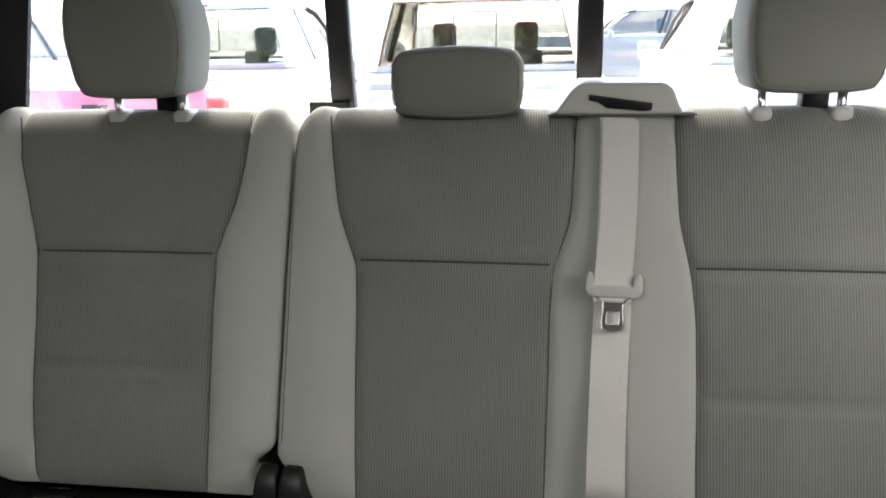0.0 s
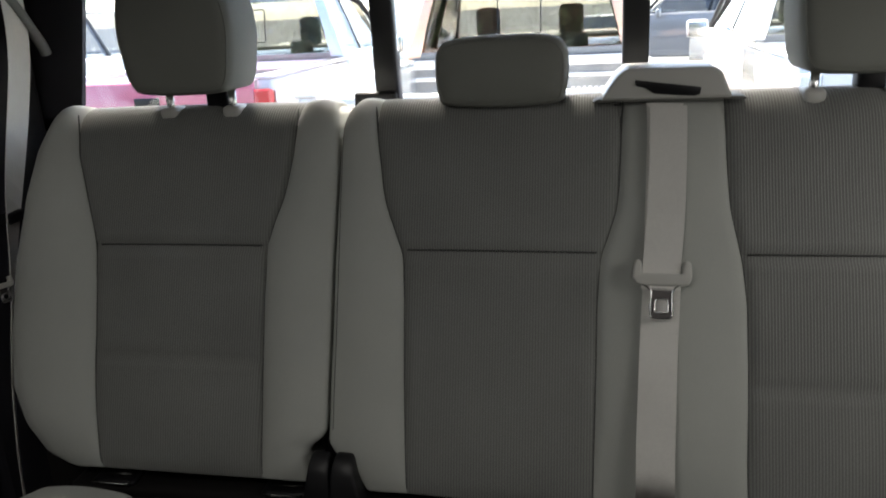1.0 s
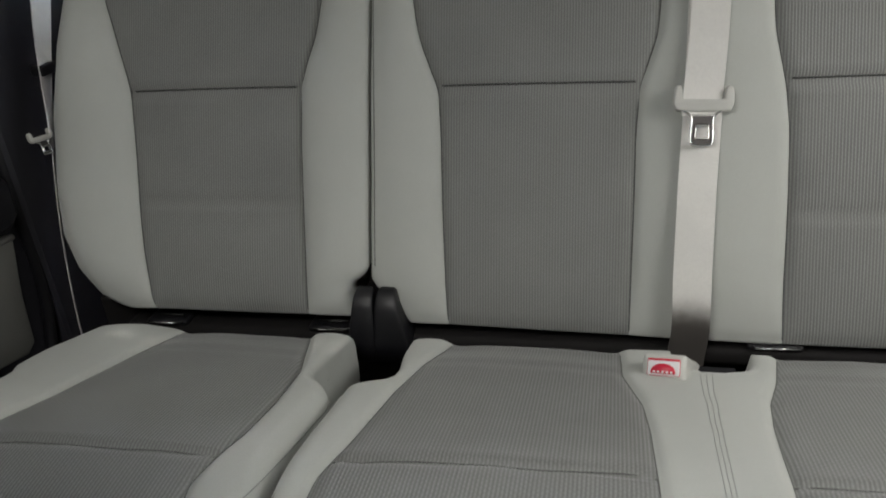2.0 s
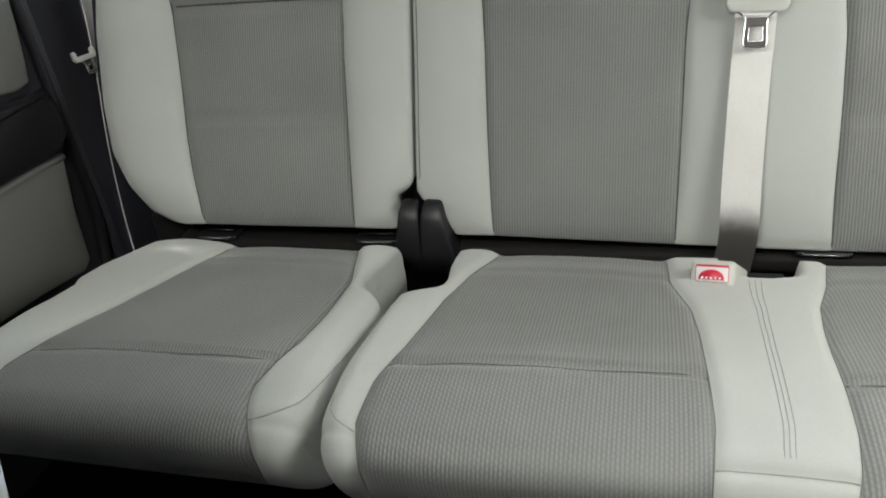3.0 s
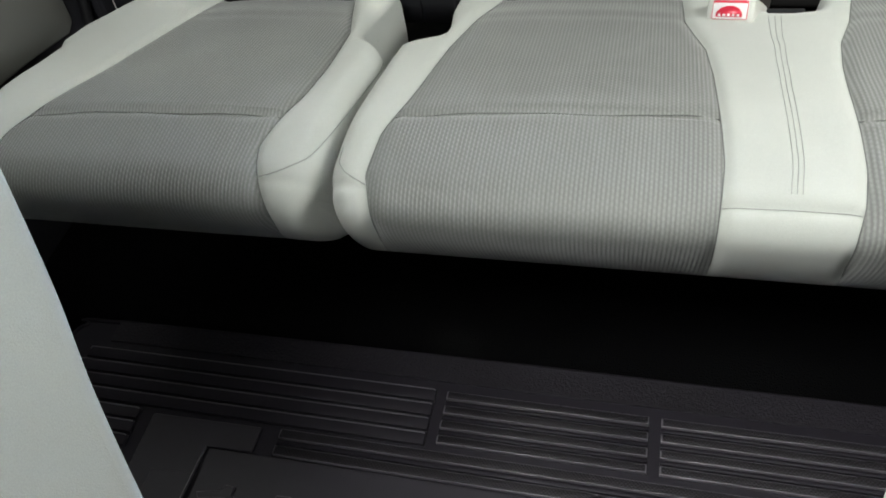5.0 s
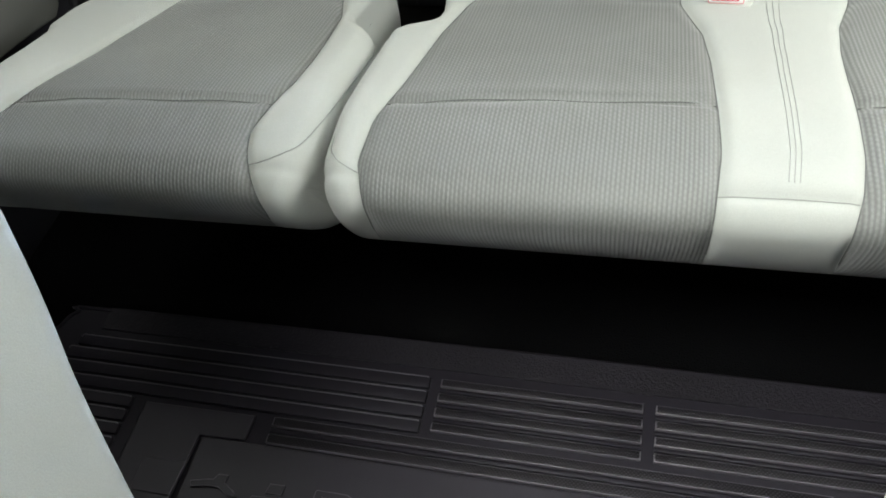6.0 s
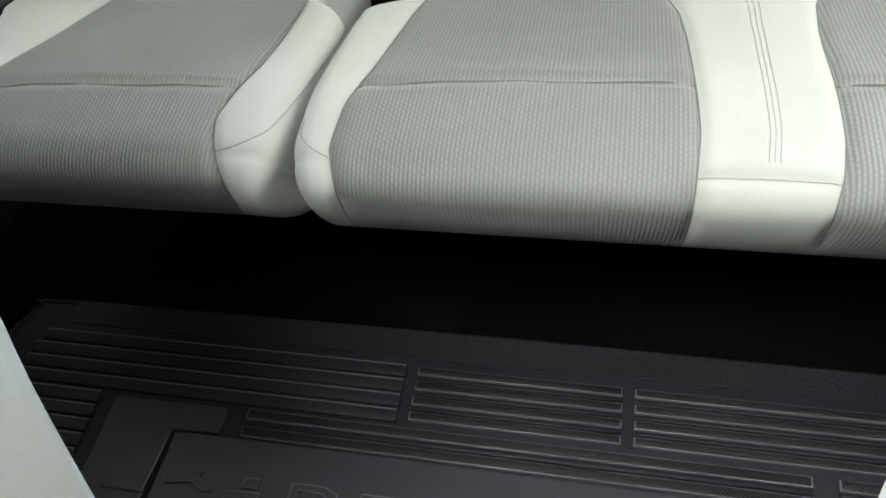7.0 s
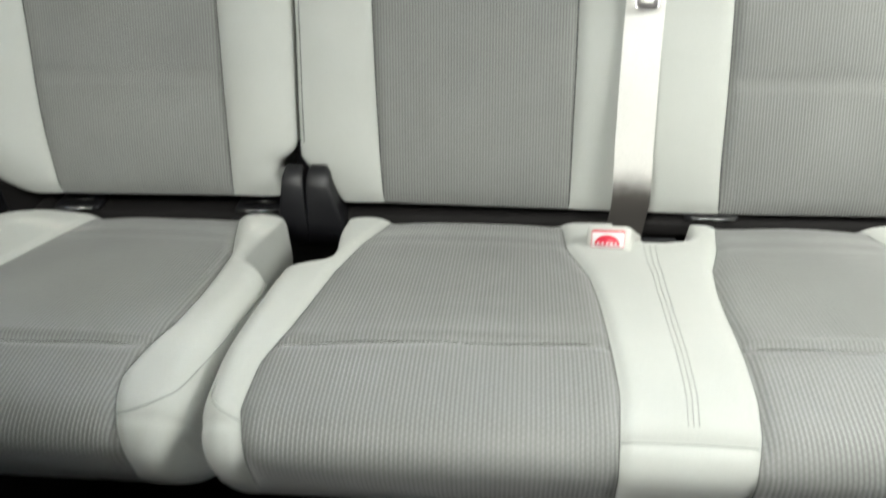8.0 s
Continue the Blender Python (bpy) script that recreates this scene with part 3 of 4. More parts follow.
def head_rest(x, label, lean, drop):
    ob = thing("headrest", (x, 1.27, 0.86), label, "headrest", "rear headrests")
    o = rounded([(-0.067, 0.873), (0.0, 0.870), (0.066, 0.873), (0.085, 0.885), (0.094, 0.92), (0.099, 0.965), (0.092, 1.01), (0.076, 1.05), (0.050, 1.080),
                 (0.0, 1.088), (-0.050, 1.080), (-0.076, 1.05), (-0.092, 1.01), (-0.099, 0.965), (-0.095, 0.92), (-0.087, 0.885)])
    x += lean
    part("cushion", pillow([(x + a * 0.94, z) for a, z in o], 1.205, 1.325, 0.022), CLOTH_HEAD, ob, "grey cloth cushion")
    inset = [(x + a * 0.880, 1.2115, 0.98 + (z - 0.98) * 0.942) for a, z in o]
    part("piping", tube(inset, 0.0012, 6, closed=True), CLOTH_HEAD, ob)
    x -= lean
    for dx in (-0.053, 0.053):
        part("post", tube([(x + dx, 1.262, 0.82), (x + dx, 1.264, 0.885)], 0.0065, 10), CHROME, ob, "chrome post")
        part("guide", rbox((x + dx - 0.015, 1.250, 0.828 - drop), (x + dx + 0.015, 1.290, 0.8505 - drop), 0.008, 4), LIGHT_PLASTIC, ob, "light grey plastic guide")
    part("catch", rbox((x + 0.004, 1.27, 0.845), (x + 0.040, 1.30, 0.884), 0.004), BLACK, ob)
    return ob


CLOTH_HEAD = mat("head_rest_cloth", (0.225, 0.23, 0.208), 0.85, 0, 0.06, 1000, 5, 0.35, 0.0005)
head_rest(-0.240, "tall grey cloth headrest on two chrome posts", -0.006, 0.001)
head_rest(0.711, "tall grey cloth headrest on two chrome posts", 0.003, 0.0)

mid = thing("headrest", (0.237, 1.26, 0.85), "low wide grey cloth headrest resting on the centre seat back", "headrest", "rear headrests")
o = rounded([(0.160, 0.843), (0.237, 0.838), (0.314, 0.843), (0.328, 0.859), (0.331, 0.898), (0.326, 0.921), (0.306, 0.934), (0.237, 0.938), (0.168, 0.934),
             (0.148, 0.921), (0.143, 0.898), (0.146, 0.859)])
part("cushion", pillow(o, 1.215, 1.295, 0.022), CLOTH_HEAD, mid, "grey cloth cushion")
part("piping", tube([(0.237 + (a - 0.237) * 0.934, 1.2215, 0.888 + (z - 0.888) * 0.875) for a, z in o], 0.0012, 6, closed=True), CLOTH_HEAD, mid)

# ---- belt outlet on top of the back rest, and the centre belt ----
outlet = thing("belt_guide", (0.457, 1.26, 0.845), "light grey plastic belt outlet on top of the seat back", "seat belt")
o = [(0.376, 0.842), (0.380, 0.850), (0.398, 0.875), (0.410, 0.884), (0.522, 0.884), (0.534, 0.876), (0.545, 0.850), (0.549, 0.842)]
part("housing", slab([(x, 1.222, z + 0.003) for x, z in o], (0, 0.10, 0), 0.008, 4), LIGHT_PLASTIC, outlet)
part("flange", slab([(0.364, 1.226, 0.8425), (0.570, 1.226, 0.8425), (0.562, 1.226, 0.8465), (0.372, 1.226, 0.8465)], (0, 0.08, 0), 0.0015), DOOR_GREY, outlet)
part("slot", slab([(0.421, 1.2195, 0.872), (0.421, 1.2195, 0.864), (0.434, 1.2195, 0.861), (0.446, 1.2195, 0.853), (0.498, 1.2195, 0.8485), (0.506, 1.2195, 0.8505), (0.507, 1.2195, 0.860)], (0, 0.006, 0), 0.001), BLACK, outlet, "black belt slot")


def ribbon(name, path, width, thick, material, parent, label=""):
    """A webbing strap: path of (centre, sideways vector) pairs."""
    vs, fs, uvs, arc, last = [], [], [], 0.0, None
    for c, s in path:
        c, s = Vector(c), Vector(s).normalized()
        arc += (c - last).length if last else 0
        last = c
        i = len(vs)
        vs += [c - s * width / 2, c + s * width / 2]
        uvs += [(0, arc), (width, arc)]
        if i:
            fs.append((i - 2, i - 1, i + 1, i))
    ob = poly(name, vs, fs, material, parent, label, False, uvs)
    so = ob.modifiers.new("thickness", "SOLIDIFY")
    so.thickness, so.offset = thick, 0.0
    return ob


belt = thing("seat_belt", (0.455, 1.1, 0.33), "beige centre seat belt hanging down over the seat back", "seat belt", "seat belts")
down = spline([(0.462, 1.236, 0.838), (0.4625, 1.212, 0.795), (0.460, 1.172, 0.710), (0.457, 1.128, 0.627), (0.452, 1.083, 0.525), (0.4485, 1.036, 0.43), (0.448, 1.021, 0.398), (0.448, 1.013, 0.374), (0.448, 1.010, 0.352), (0.447, 1.011, 0.330), (0.445, 1.014, 0.305), (0.443, 1.018, 0.27)], 6, False)
ribbon("webbing", [(p, (1, 0.0, -0.03)) for p in down], 0.049, 0.0014, WEB_SHADED, belt, "beige webbing, shade at its lower end painted into the colour")
slip = spline([(0.466, 1.226, 0.836), (0.4655, 1.203, 0.795), (0.4625, 1.164, 0.710), (0.455, 1.119, 0.630), (0.454, 1.108, 0.612)], 6, False)
ribbon("webbing", [(p, (1, 0.0, -0.02)) for p in slip], 0.049, 0.0014, WEB, belt)


def tongue(parent, m, scale=1.0):
    """A belt tongue: plastic grip with a chrome plate below; lies in the plane x, z of m, facing -y."""
    k = scale
    grip = [(-0.036, 0.021), (-0.031, 0.025), (-0.026, 0.019), (-0.0255, 0.006), (0.0255, 0.006), (0.026, 0.019), (0.031, 0.024), (0.0375, 0.020), (0.0385, 0.0), (0.034, -0.009),
            (0.024, -0.0105), (-0.024, -0.0105), (-0.033, -0.009), (-0.038, 0.0)]
    part("tongue_grip", turned(slab([(x * k, -0.006, z * k) for x, z in grip], (0, 0.012, 0), 0.0035, 3), m), LIGHT_PLASTIC, parent, "beige plastic tongue")
    wire = [(-0.0255, -0.0085), (-0.0160, -0.014), (-0.0130, -0.022), (-0.0140, -0.046), (-0.0100, -0.0525), (0.0100, -0.0525), (0.0140, -0.046), (0.0130, -0.022), (0.0160, -0.014), (0.0235, -0.0085)]
    rim = spline(wire, 4, False)
    part("tongue_plate", tube([m @ Vector((x * k, -0.004, z * k)) for x, z in rim], 0.0014, 8), CHROME, parent, "chrome tongue plate")
    # the flat blade, with a hole through it where the buckle catches
    eye = [(-0.0080, -0.027), (0.0080, -0.027), (0.0086, -0.0455), (-0.0086, -0.0455)]
    bm = bmesh.new()
    for ring in ([wire[1], wire[2], eye[0], eye[1], wire[7], wire[8]], [wire[2], wire[3], eye[3], eye[0]], [wire[7], eye[1], eye[2], wire[6]], [wire[3], wire[4], wire[5], wire[6], eye[2], eye[3]]):
        front = [bm.verts.new(m @ Vector((x * k, -0.0035, z * k))) for x, z in ring]
        back = [bm.verts.new(m @ Vector((x * k, -0.0019, z * k))) for x, z in ring]
        bm.faces.new(front)
        bm.faces.new(back[::-1])
        for i in range(len(ring)):
            bm.faces.new((front[i - 1], front[i], back[i], back[i - 1]))
    part("tongue_blade", bm, SATIN, parent, "satin steel blade", False)
    part("tongue_eye", tube([m @ Vector((x * k, -0.004, z * k)) for a, b in zip(eye, eye[1:] + eye[:1]) for x, z in ((a[0] * 0.9 + b[0] * 0.1, a[1] * 0.9 + b[1] * 0.1), (a[0] * 0.1 + b[0] * 0.9, a[1] * 0.1 + b[1] * 0.9))], 0.0011, 8, closed=True), CHROME, parent)


tongue(belt, pose(0.4555, 1.117, 0.6255, 0, 1.5, 0) @ pose(0, 0, 0, -23, 0, 0))

# ---- outer belt beside the single seat ----
side_belt = thing("seat_belt", (-0.575, 1.2, 0.25), "beige outer seat belt hanging beside the seat against the dark pillar", "seat belt", "seat belts")
path = spline([(-0.597, 1.335, 1.05), (-0.593, 1.318, 0.93), (-0.592, 1.238, 0.715), (-0.592, 1.200, 0.60), (-0.590, 1.150, 0.45), (-0.584, 1.118, 0.34), (-0.577, 1.095, 0.235), (-0.57, 1.085, 0.15)], 6, False)
turn = lambda z: smooth_step(0.85, 0.50, z)
ribbon("webbing", [(p, Vector((0.10, 0.99, 0.0)).lerp(Vector((-0.60, 0.70, -0.38)), turn(p[2]))) for p in path], 0.047, 0.0014, WEB, side_belt)
part("stop_clip", rbox((-0.606, 1.205, 0.670), (-0.582, 1.245, 0.688), 0.003), BLACK, side_belt)
tongue(side_belt, pose(-0.578, 1.150, 0.583, 0, 0, 0) @ pose(0, 0, 0, -15, 0, 66), 0.52)
anchor = thing("belt_anchor", (-0.60, 1.34, 1.0), "grey belt loop on the dark pillar", "seat belt")
part("loop", tube(spline([(-0.60, 1.30, 1.06), (-0.597, 1.335, 1.02), (-0.590, 1.375, 0.955), (-0.590, 1.385, 0.935)], 6, False), 0.010, 8), DOOR_GREY, anchor)

# ---- rear bench: seat cushions ----
SEAT = spline([(0.645, 0.254), (0.602, 0.268), (0.569, 0.297), (0.547, 0.332), (0.535, 0.364), (0.535, 0.386), (0.552, 0.402), (0.580, 0.4095), (0.650, 0.412), (0.75, 0.392), (0.795, 0.383), (0.825, 0.377), (0.86, 0.370),
               (0.935, 0.354), (0.962, 0.344), (0.970, 0.318), (0.960, 0.262), (0.88, 0.255), (0.72, 0.27)], 12)
seat_top = lambda y, z: smooth_step(0.29, 0.36, z) * smooth_step(0.972, 0.955, y)


def seat_region(kinds):
    def region(b, y, z):
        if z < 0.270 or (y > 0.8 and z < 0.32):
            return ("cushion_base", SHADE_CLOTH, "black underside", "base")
        if kinds[b] == "insert":
            return ("front_insert", INSERT, "grey woven front panel", "front%d" % b) if y < 0.648 else ("seat_insert", INSERT, "grey woven seat panel", "seat%d" % b)
        if kinds[b] == "strip" and z < 0.403 and y < 0.6:
            return ("front_strip", CLOTH, "light grey cloth", "fs%d" % b)
        return ("seat_strip" if kinds[b] == "strip" else "seat_bolster", CLOTH, "light grey cloth", "bol%d" % b)
    return region


cl_out = lerp([(0.52, -0.427), (0.6, -0.432), (0.75, -0.432), (0.86, -0.428), (0.95, -0.410), (1.0, -0.392)])
cl_a = lerp([(0.52, -0.362), (0.56, -0.366), (0.60, -0.362), (0.638, -0.345), (0.70, -0.325), (0.80, -0.303), (0.87, -0.289), (0.93, -0.278), (1.0, -0.268)])
cl_b = lerp([(0.52, -0.026), (0.55, -0.040), (0.577, -0.049), (0.60, -0.053), (0.632, -0.046), (0.675, -0.035), (0.75, -0.034), (0.844, -0.038), (0.90, -0.055), (0.957, -0.071), (1.0, -0.075)])
cl_in = lerp([(0.52, 0.010), (0.58, 0.020), (0.77, 0.023), (0.79, 0.021), (0.799, 0.014), (0.808, 0.002), (0.816, -0.011), (0.836, -0.018), (0.875, -0.018), (0.923, -0.012), (1.0, -0.008)])
cm_in = lerp([(0.52, 0.036), (0.58, 0.027), (0.785, 0.027), (0.803, 0.036), (0.813, 0.048), (0.819, 0.062), (0.824, 0.076), (0.834, 0.085), (0.857, 0.087), (0.903, 0.080), (1.0, 0.077)])
cm_a = lerp([(0.52, 0.080), (0.57, 0.068), (0.62, 0.071), (0.67, 0.083), (0.806, 0.097), (0.85, 0.106), (0.88, 0.112), (0.941, 0.131), (1.0, 0.14)])
cm_b = lerp([(0.52, 0.388), (0.60, 0.393), (0.675, 0.390), (0.75, 0.387), (0.808, 0.381), (0.845, 0.370), (0.88, 0.360), (1.0, 0.355)])
cr_a = lerp([(0.52, 0.496), (0.538, 0.4985), (0.56, 0.503), (0.60, 0.507), (0.64, 0.507), (0.71, 0.508), (0.775, 0.511), (0.828, 0.517), (0.882, 0.533), (0.95, 0.546), (1.0, 0.552)])
cr_b = lambda y: 0.45 - cl_a(y)
cr_out = lambda y: 0.45 - cl_out(y)

cross_y = lerp([(-0.36, 0.629), (-0.05, 0.641), (0.09, 0.650), (0.39, 0.662), (0.52, 0.667), (0.8, 0.664)])
seam_x = lambda x, y, z: (y - cross_y(x)) if z > 0.38 else 1.0
seam_front = lambda x, y, z: (z - 0.403) if y < 0.6 else 1.0
ridge = lambda x, y, z: (y - 0.885) if z > 0.32 else 1.0
pocket = lambda x, y, z: 0.095 * smooth_step(0.424, 0.438, x) * smooth_step(0.513, 0.497, x) * smooth_step(0.896, 0.908, y - 0.012 * ((x - 0.468) / 0.036) ** 4)


def rear_dip(a, b):
    """The woven panel between two seams dips towards the back rest, shaped to fit the camera's view."""
    return lambda x, y, z: 0.006 * smooth_step(0.88, 0.94, y) * smooth_step(-0.004, 0.012, x - a(y)) * smooth_step(-0.004, 0.012, b(y) - x)


seat_spine = lambda y, z: (min(max(y, 0.59), 0.93), 0.335)
seat_grow = lambda y, z: (1.0 - 0.78 * smooth_step(0.785, 0.812, y))
seat_l, seat_r = back_l, back_r
pad_cl = Pad(SEAT, [cl_out, cl_a, cl_b, cl_in], "y", seat_top, 0.026, [0.006, 0.004, 0.005], [((1,), seam_x, 0.006, 0.0045), ((1,), ridge, 0.0015, 0.01), ((2,), seam_front, 0.002, 0.003)], [rear_dip(cl_a, cl_b)], 0.025, seat_spine, seat_grow)
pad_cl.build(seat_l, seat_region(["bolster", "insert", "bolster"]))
SEAT_DOUBLE = [(y, z - 0.009 * smooth_step(0.37, 0.29, z) * smooth_step(0.75, 0.66, y)) for y, z in SEAT]
pad_cr = Pad(SEAT_DOUBLE, [cm_in, cm_a, cm_b, cr_a, cr_b, cr_out], "y", seat_top, 0.026, [0.004, 0.004, 0.002, 0.004, 0.006],
             [((1, 3), seam_x, 0.006, 0.0045), ((1, 3), ridge, 0.0015, 0.01), ((0, 2), seam_front, 0.0025, 0.003)], [pocket, rear_dip(cm_a, cm_b), rear_dip(cr_a, cr_b)], None, seat_spine, seat_grow)
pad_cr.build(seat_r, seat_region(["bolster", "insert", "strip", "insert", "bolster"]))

top_rows = [j for j, p in enumerate(SEAT) if p[1] > 0.335 and 0.565 < p[0] < 0.885]
for f in (0.478, 0.517, 0.556):
    thread(pad_cr, seat_r, [(j, 2, f + 0.035 * smooth_step(0.6, 0.88, SEAT[j][0])) for j in top_rows[::4]], 0.00045, "stitching", PALE_THREAD)
j_front = min(range(len(SEAT)), key=lambda j: abs(SEAT[j][1] - 0.403) + (9 if SEAT[j][0] > 0.6 else 0))
thread(pad_cr, seat_r, [(j_front, 2, 0.01 + 0.98 * k / 12) for k in range(13)], 0.0006, "seam", PALE_THREAD)
edge_rows = [j for j in top_rows if SEAT[j][0] < 0.79]
thread(pad_cl, seat_l, [(j_front + 3, 2, 0.01), (j_front + 3, 2, 0.24), (j_front + 5, 2, 0.46), (j_front + 8, 2, 0.66), (j_front + 12, 2, 0.82), (j_front + 18, 2, 0.92), (j_front + 26, 2, 0.965)] + [(j, 2, 0.98) for j in edge_rows[30::4]], 0.0008, "seam", PALE_THREAD)
thread(pad_cr, seat_r, [(j_front + 2, 0, 0.98), (j_front + 4, 0, 0.72), (j_front + 8, 0, 0.44), (j_front + 14, 0, 0.26)] + [(j, 0, 0.15) for j in edge_rows[22::6]], 0.0007, "seam", PALE_THREAD)

j_top = max(range(len(SEAT)), key=lambda j: SEAT[j][1])
for pad, ob, b in ((pad_cl, seat_l, 1), (pad_cr, seat_r, 1), (pad_cr, seat_r, 3)):
    spots = []
    for k in range(13):
        x = pad.at(j_top, b, k / 12)[0]
        spots.append((pad.row(lambda y, z: y - cross_y(x), j_top - 20, j_top + 40), b, k / 12))
    thread(pad, ob, spots, 0.0007, "seam", SEAM_GREY)
seat_face = [j for j, p in enumerate(SEAT) if p[1] > 0.33 and p[0] < 0.955]
for pad, ob, cuts in ((pad_cl, seat_l, (0, 1)), (pad_cr, seat_r, (0, 1, 2, 3))):
    for c in cuts:
        thread(pad, ob, [(j, c, 1.0) for j in seat_face[::4]], 0.0006, "seam", SEAM_GREY)

# Black block laid in the pocket in place of its deep shade.
part("pocket_shade_block", rbox((0.432, 0.902, 0.255), (0.507, 0.985, 0.285), 0.004), CARPET, seat_r)

# ---- fittings between cushion and back rest ----
base = thing("bench_frame", (0.225, 1.1, 0.0), "black steel base behind and under the rear seat", "seat frame")
part("rear_panel", joined(((-0.50, 1.075, 0.0), (0.95, 1.10, 0.325), 0.004)), PANEL, base)
part("crossbar", joined(((-0.42, 1.02, 0.285), (0.87, 1.07, 0.312), 0.008)), PANEL, base)
for x in (-0.40, 0.225, 0.85):
    part("support_leg", joined(((x - 0.02, 0.93, FLOOR), (x + 0.02, 1.07, 0.285), 0.005)), BLACK, base)

for x in (-0.345, -0.070, 0.560):
    lt = thing("seat_latch", (x, 1.03, 0.315), "small black latch with a shiny steel bar under the seat back", "latch", "seat latches")
    part("latch_plate", rbox((x - 0.035, 1.022, 0.3115), (x + 0.035, 1.058, 0.320), 0.003), BLACK, lt)
    part("latch_rod", tube([(x - 0.02, 1.034, 0.3245), (x + 0.026, 1.034, 0.3255)], 0.0014, 8), STEEL, lt)
    part("latch_bar", tube([(x - 0.029, 1.028, 0.318), (x - 0.027, 1.013, 0.322), (x + 0.027, 1.013, 0.322), (x + 0.029, 1.028, 0.318)], 0.0010, 8), CHROME, lt)

cover = thing("hinge_cover", (0.02, 1.0, 0.25), "pair of black plastic buckle stalks standing in the seat gap", "seat belt")
for a, b, f0, f1 in ((-0.0235, 0.0075, 0.008, 0.003), (0.0105, 0.0435, 0.002, 0.016)):
    bm, rows = bmesh.new(), []
    for z, y, f, d in ((0.285, 0.990, 1.0, 0.0), (0.318, 0.992, 1.0, 0.0), (0.345, 0.998, 0.45, 0.0), (0.366, 1.004, 0.05, 0.0), (0.378, 1.012, 0.0, 0.001), (0.388, 1.024, 0.0, 0.004)):
        rows.append([bm.verts.new(p) for p in ((a - f0 * f + d, y, z), (b + f1 * f - d, y, z), (b + f1 * f - d, 1.036, z), (a - f0 * f + d, 1.036, z))])
    for p, q in zip(rows, rows[1:]):
        for k in range(4):
            bm.faces.new((p[k], p[(k + 1) % 4], q[(k + 1) % 4], q[k]))
    bm.faces.new(rows[0][::-1])
    bm.faces.new(rows[-1])
    bmesh.ops.bevel(bm, geom=[e for e in bm.edges if abs(e.verts[0].co.z - e.verts[1].co.z) > 0.004 or e.verts[0].co.z > 0.387], offset=0.004, segments=3, profile=0.5, affect="EDGES", clamp_overlap=True)
    part("stalk", bm, BLACK, cover)

buckle = thing("seat_belt_buckle", (0.42, 0.91, 0.35), "grey seat belt buckle with a red release button", "seat belt")
M = pose(0.4065, 0.878, 0.379, 0, -9, -16) @ pose(0, 0, 0, -40, 0, 0) @ Matrix.Scale(0.93, 4)

part("housing", turned(rbox((-0.0280, 0.0, -0.0175), (0.0280, 0.080, 0.0175), 0.0065, 4), M), LIGHT_PLASTIC, buckle, "light grey housing")
part("button_frame", turned(rbox((-0.0215, -0.0012, -0.0118), (0.0215, 0.006, 0.0118), 0.003, 2), M), RED, buckle, "red release button")
part("button_field", turned(rbox((-0.0200, -0.0022, -0.0105), (0.0200, 0.004, 0.0084), 0.0015, 2), M), WHITE, buckle)
arch = [(-0.0155, -0.0085)] + [(0.0155 * math.cos(a), -0.006 + 0.0105 * math.sin(a)) for a in (math.pi * (1 - k / 10) for k in range(11))] + [(0.0155, -0.0085)]
part("button_arch", turned(slab([(x, -0.0040, z) for x, z in arch], (0, 0.004, 0), 0.0006, 1), M), RED, buckle)
for k in range(5):
    part("button_mark", turned(rbox((-0.0125 + 0.0055 * k, -0.0048, -0.0078), (-0.0095 + 0.0055 * k, -0.002, -0.0052), 0.0004, 1), M), WHITE, buckle)

# ---- front seats, seen from behind and between ----
def front_seat(x0, x1, label, crown):
    """A front seat's back rest and base; x0, x1 are its sides, crown the points of its top."""
    ob = thing("front_seat", ((x0 + x1) / 2, 0.0, FLOOR), label, "car seat", "front seats")
    prof = spline([(0.10, 0.36), (0.15, 0.34), (0.178, 0.37), (0.210, 0.493), (0.235, 0.58), (0.256, 0.64), (0.276, 0.71), (0.290, 0.765), *crown, (0.16, 0.65), (0.11, 0.50), (0.085, 0.41)], 8)
    pad = Pad(prof[::-1], [lambda z: x0, lambda z: x0 + 0.07, lambda z: x1 - 0.07, lambda z: x1], "z", lambda y, z: 0.0, 0.016)
    # Black rear face out of view, added to cut bounce onto the cushions.
    rear = lambda b, y, z: b == 1 and (z - 0.34) * 0.25 + 0.125 < y
    pad.build(ob, lambda b, y, z: ("back_panel", SHADE_CLOTH, "black seat back panel", "p") if rear(b, y, z) else ("back_rest", CLOTH, "light grey cloth", "b"), 6)
    part("cushion", rbox((x0, -0.40, 0.24), (x1, 0.12, 0.36), 0.04, 3), CLOTH, ob)
    part("base", rbox((x0 + 0.05, -0.32, FLOOR), (x1 - 0.05, 0.05, 0.245), 0.01, 2), BLACK, ob)
    return ob


# Crown raised, out of view, so that it shades the cushion behind.
front_seat(-0.46, 0.062, "light grey cloth front passenger seat", [(0.312, 0.87), (0.320, 0.93), (0.308, 0.97), (0.27, 0.975), (0.235, 0.90)])
front_seat(0.421, 0.935, "light grey cloth front driver seat, top kept low to clear the camera's view", [(0.285, 0.815), (0.255, 0.825), (0.215, 0.79)])

# ---- rubber floor mat ----
mat_ob = thing("floor_mat", (0.22, 0.35, FLOOR), "black ribbed rubber floor mat on the carpet", "floor mat")
outline = [(-0.523, 0.10), (-0.523, 0.52), (-0.512, 0.585), (-0.495, 0.612), (-0.44, 0.622), (0.22, 0.626), (0.88, 0.622), (0.95, 0.605), (0.97, 0.54), (0.97, 0.10)]
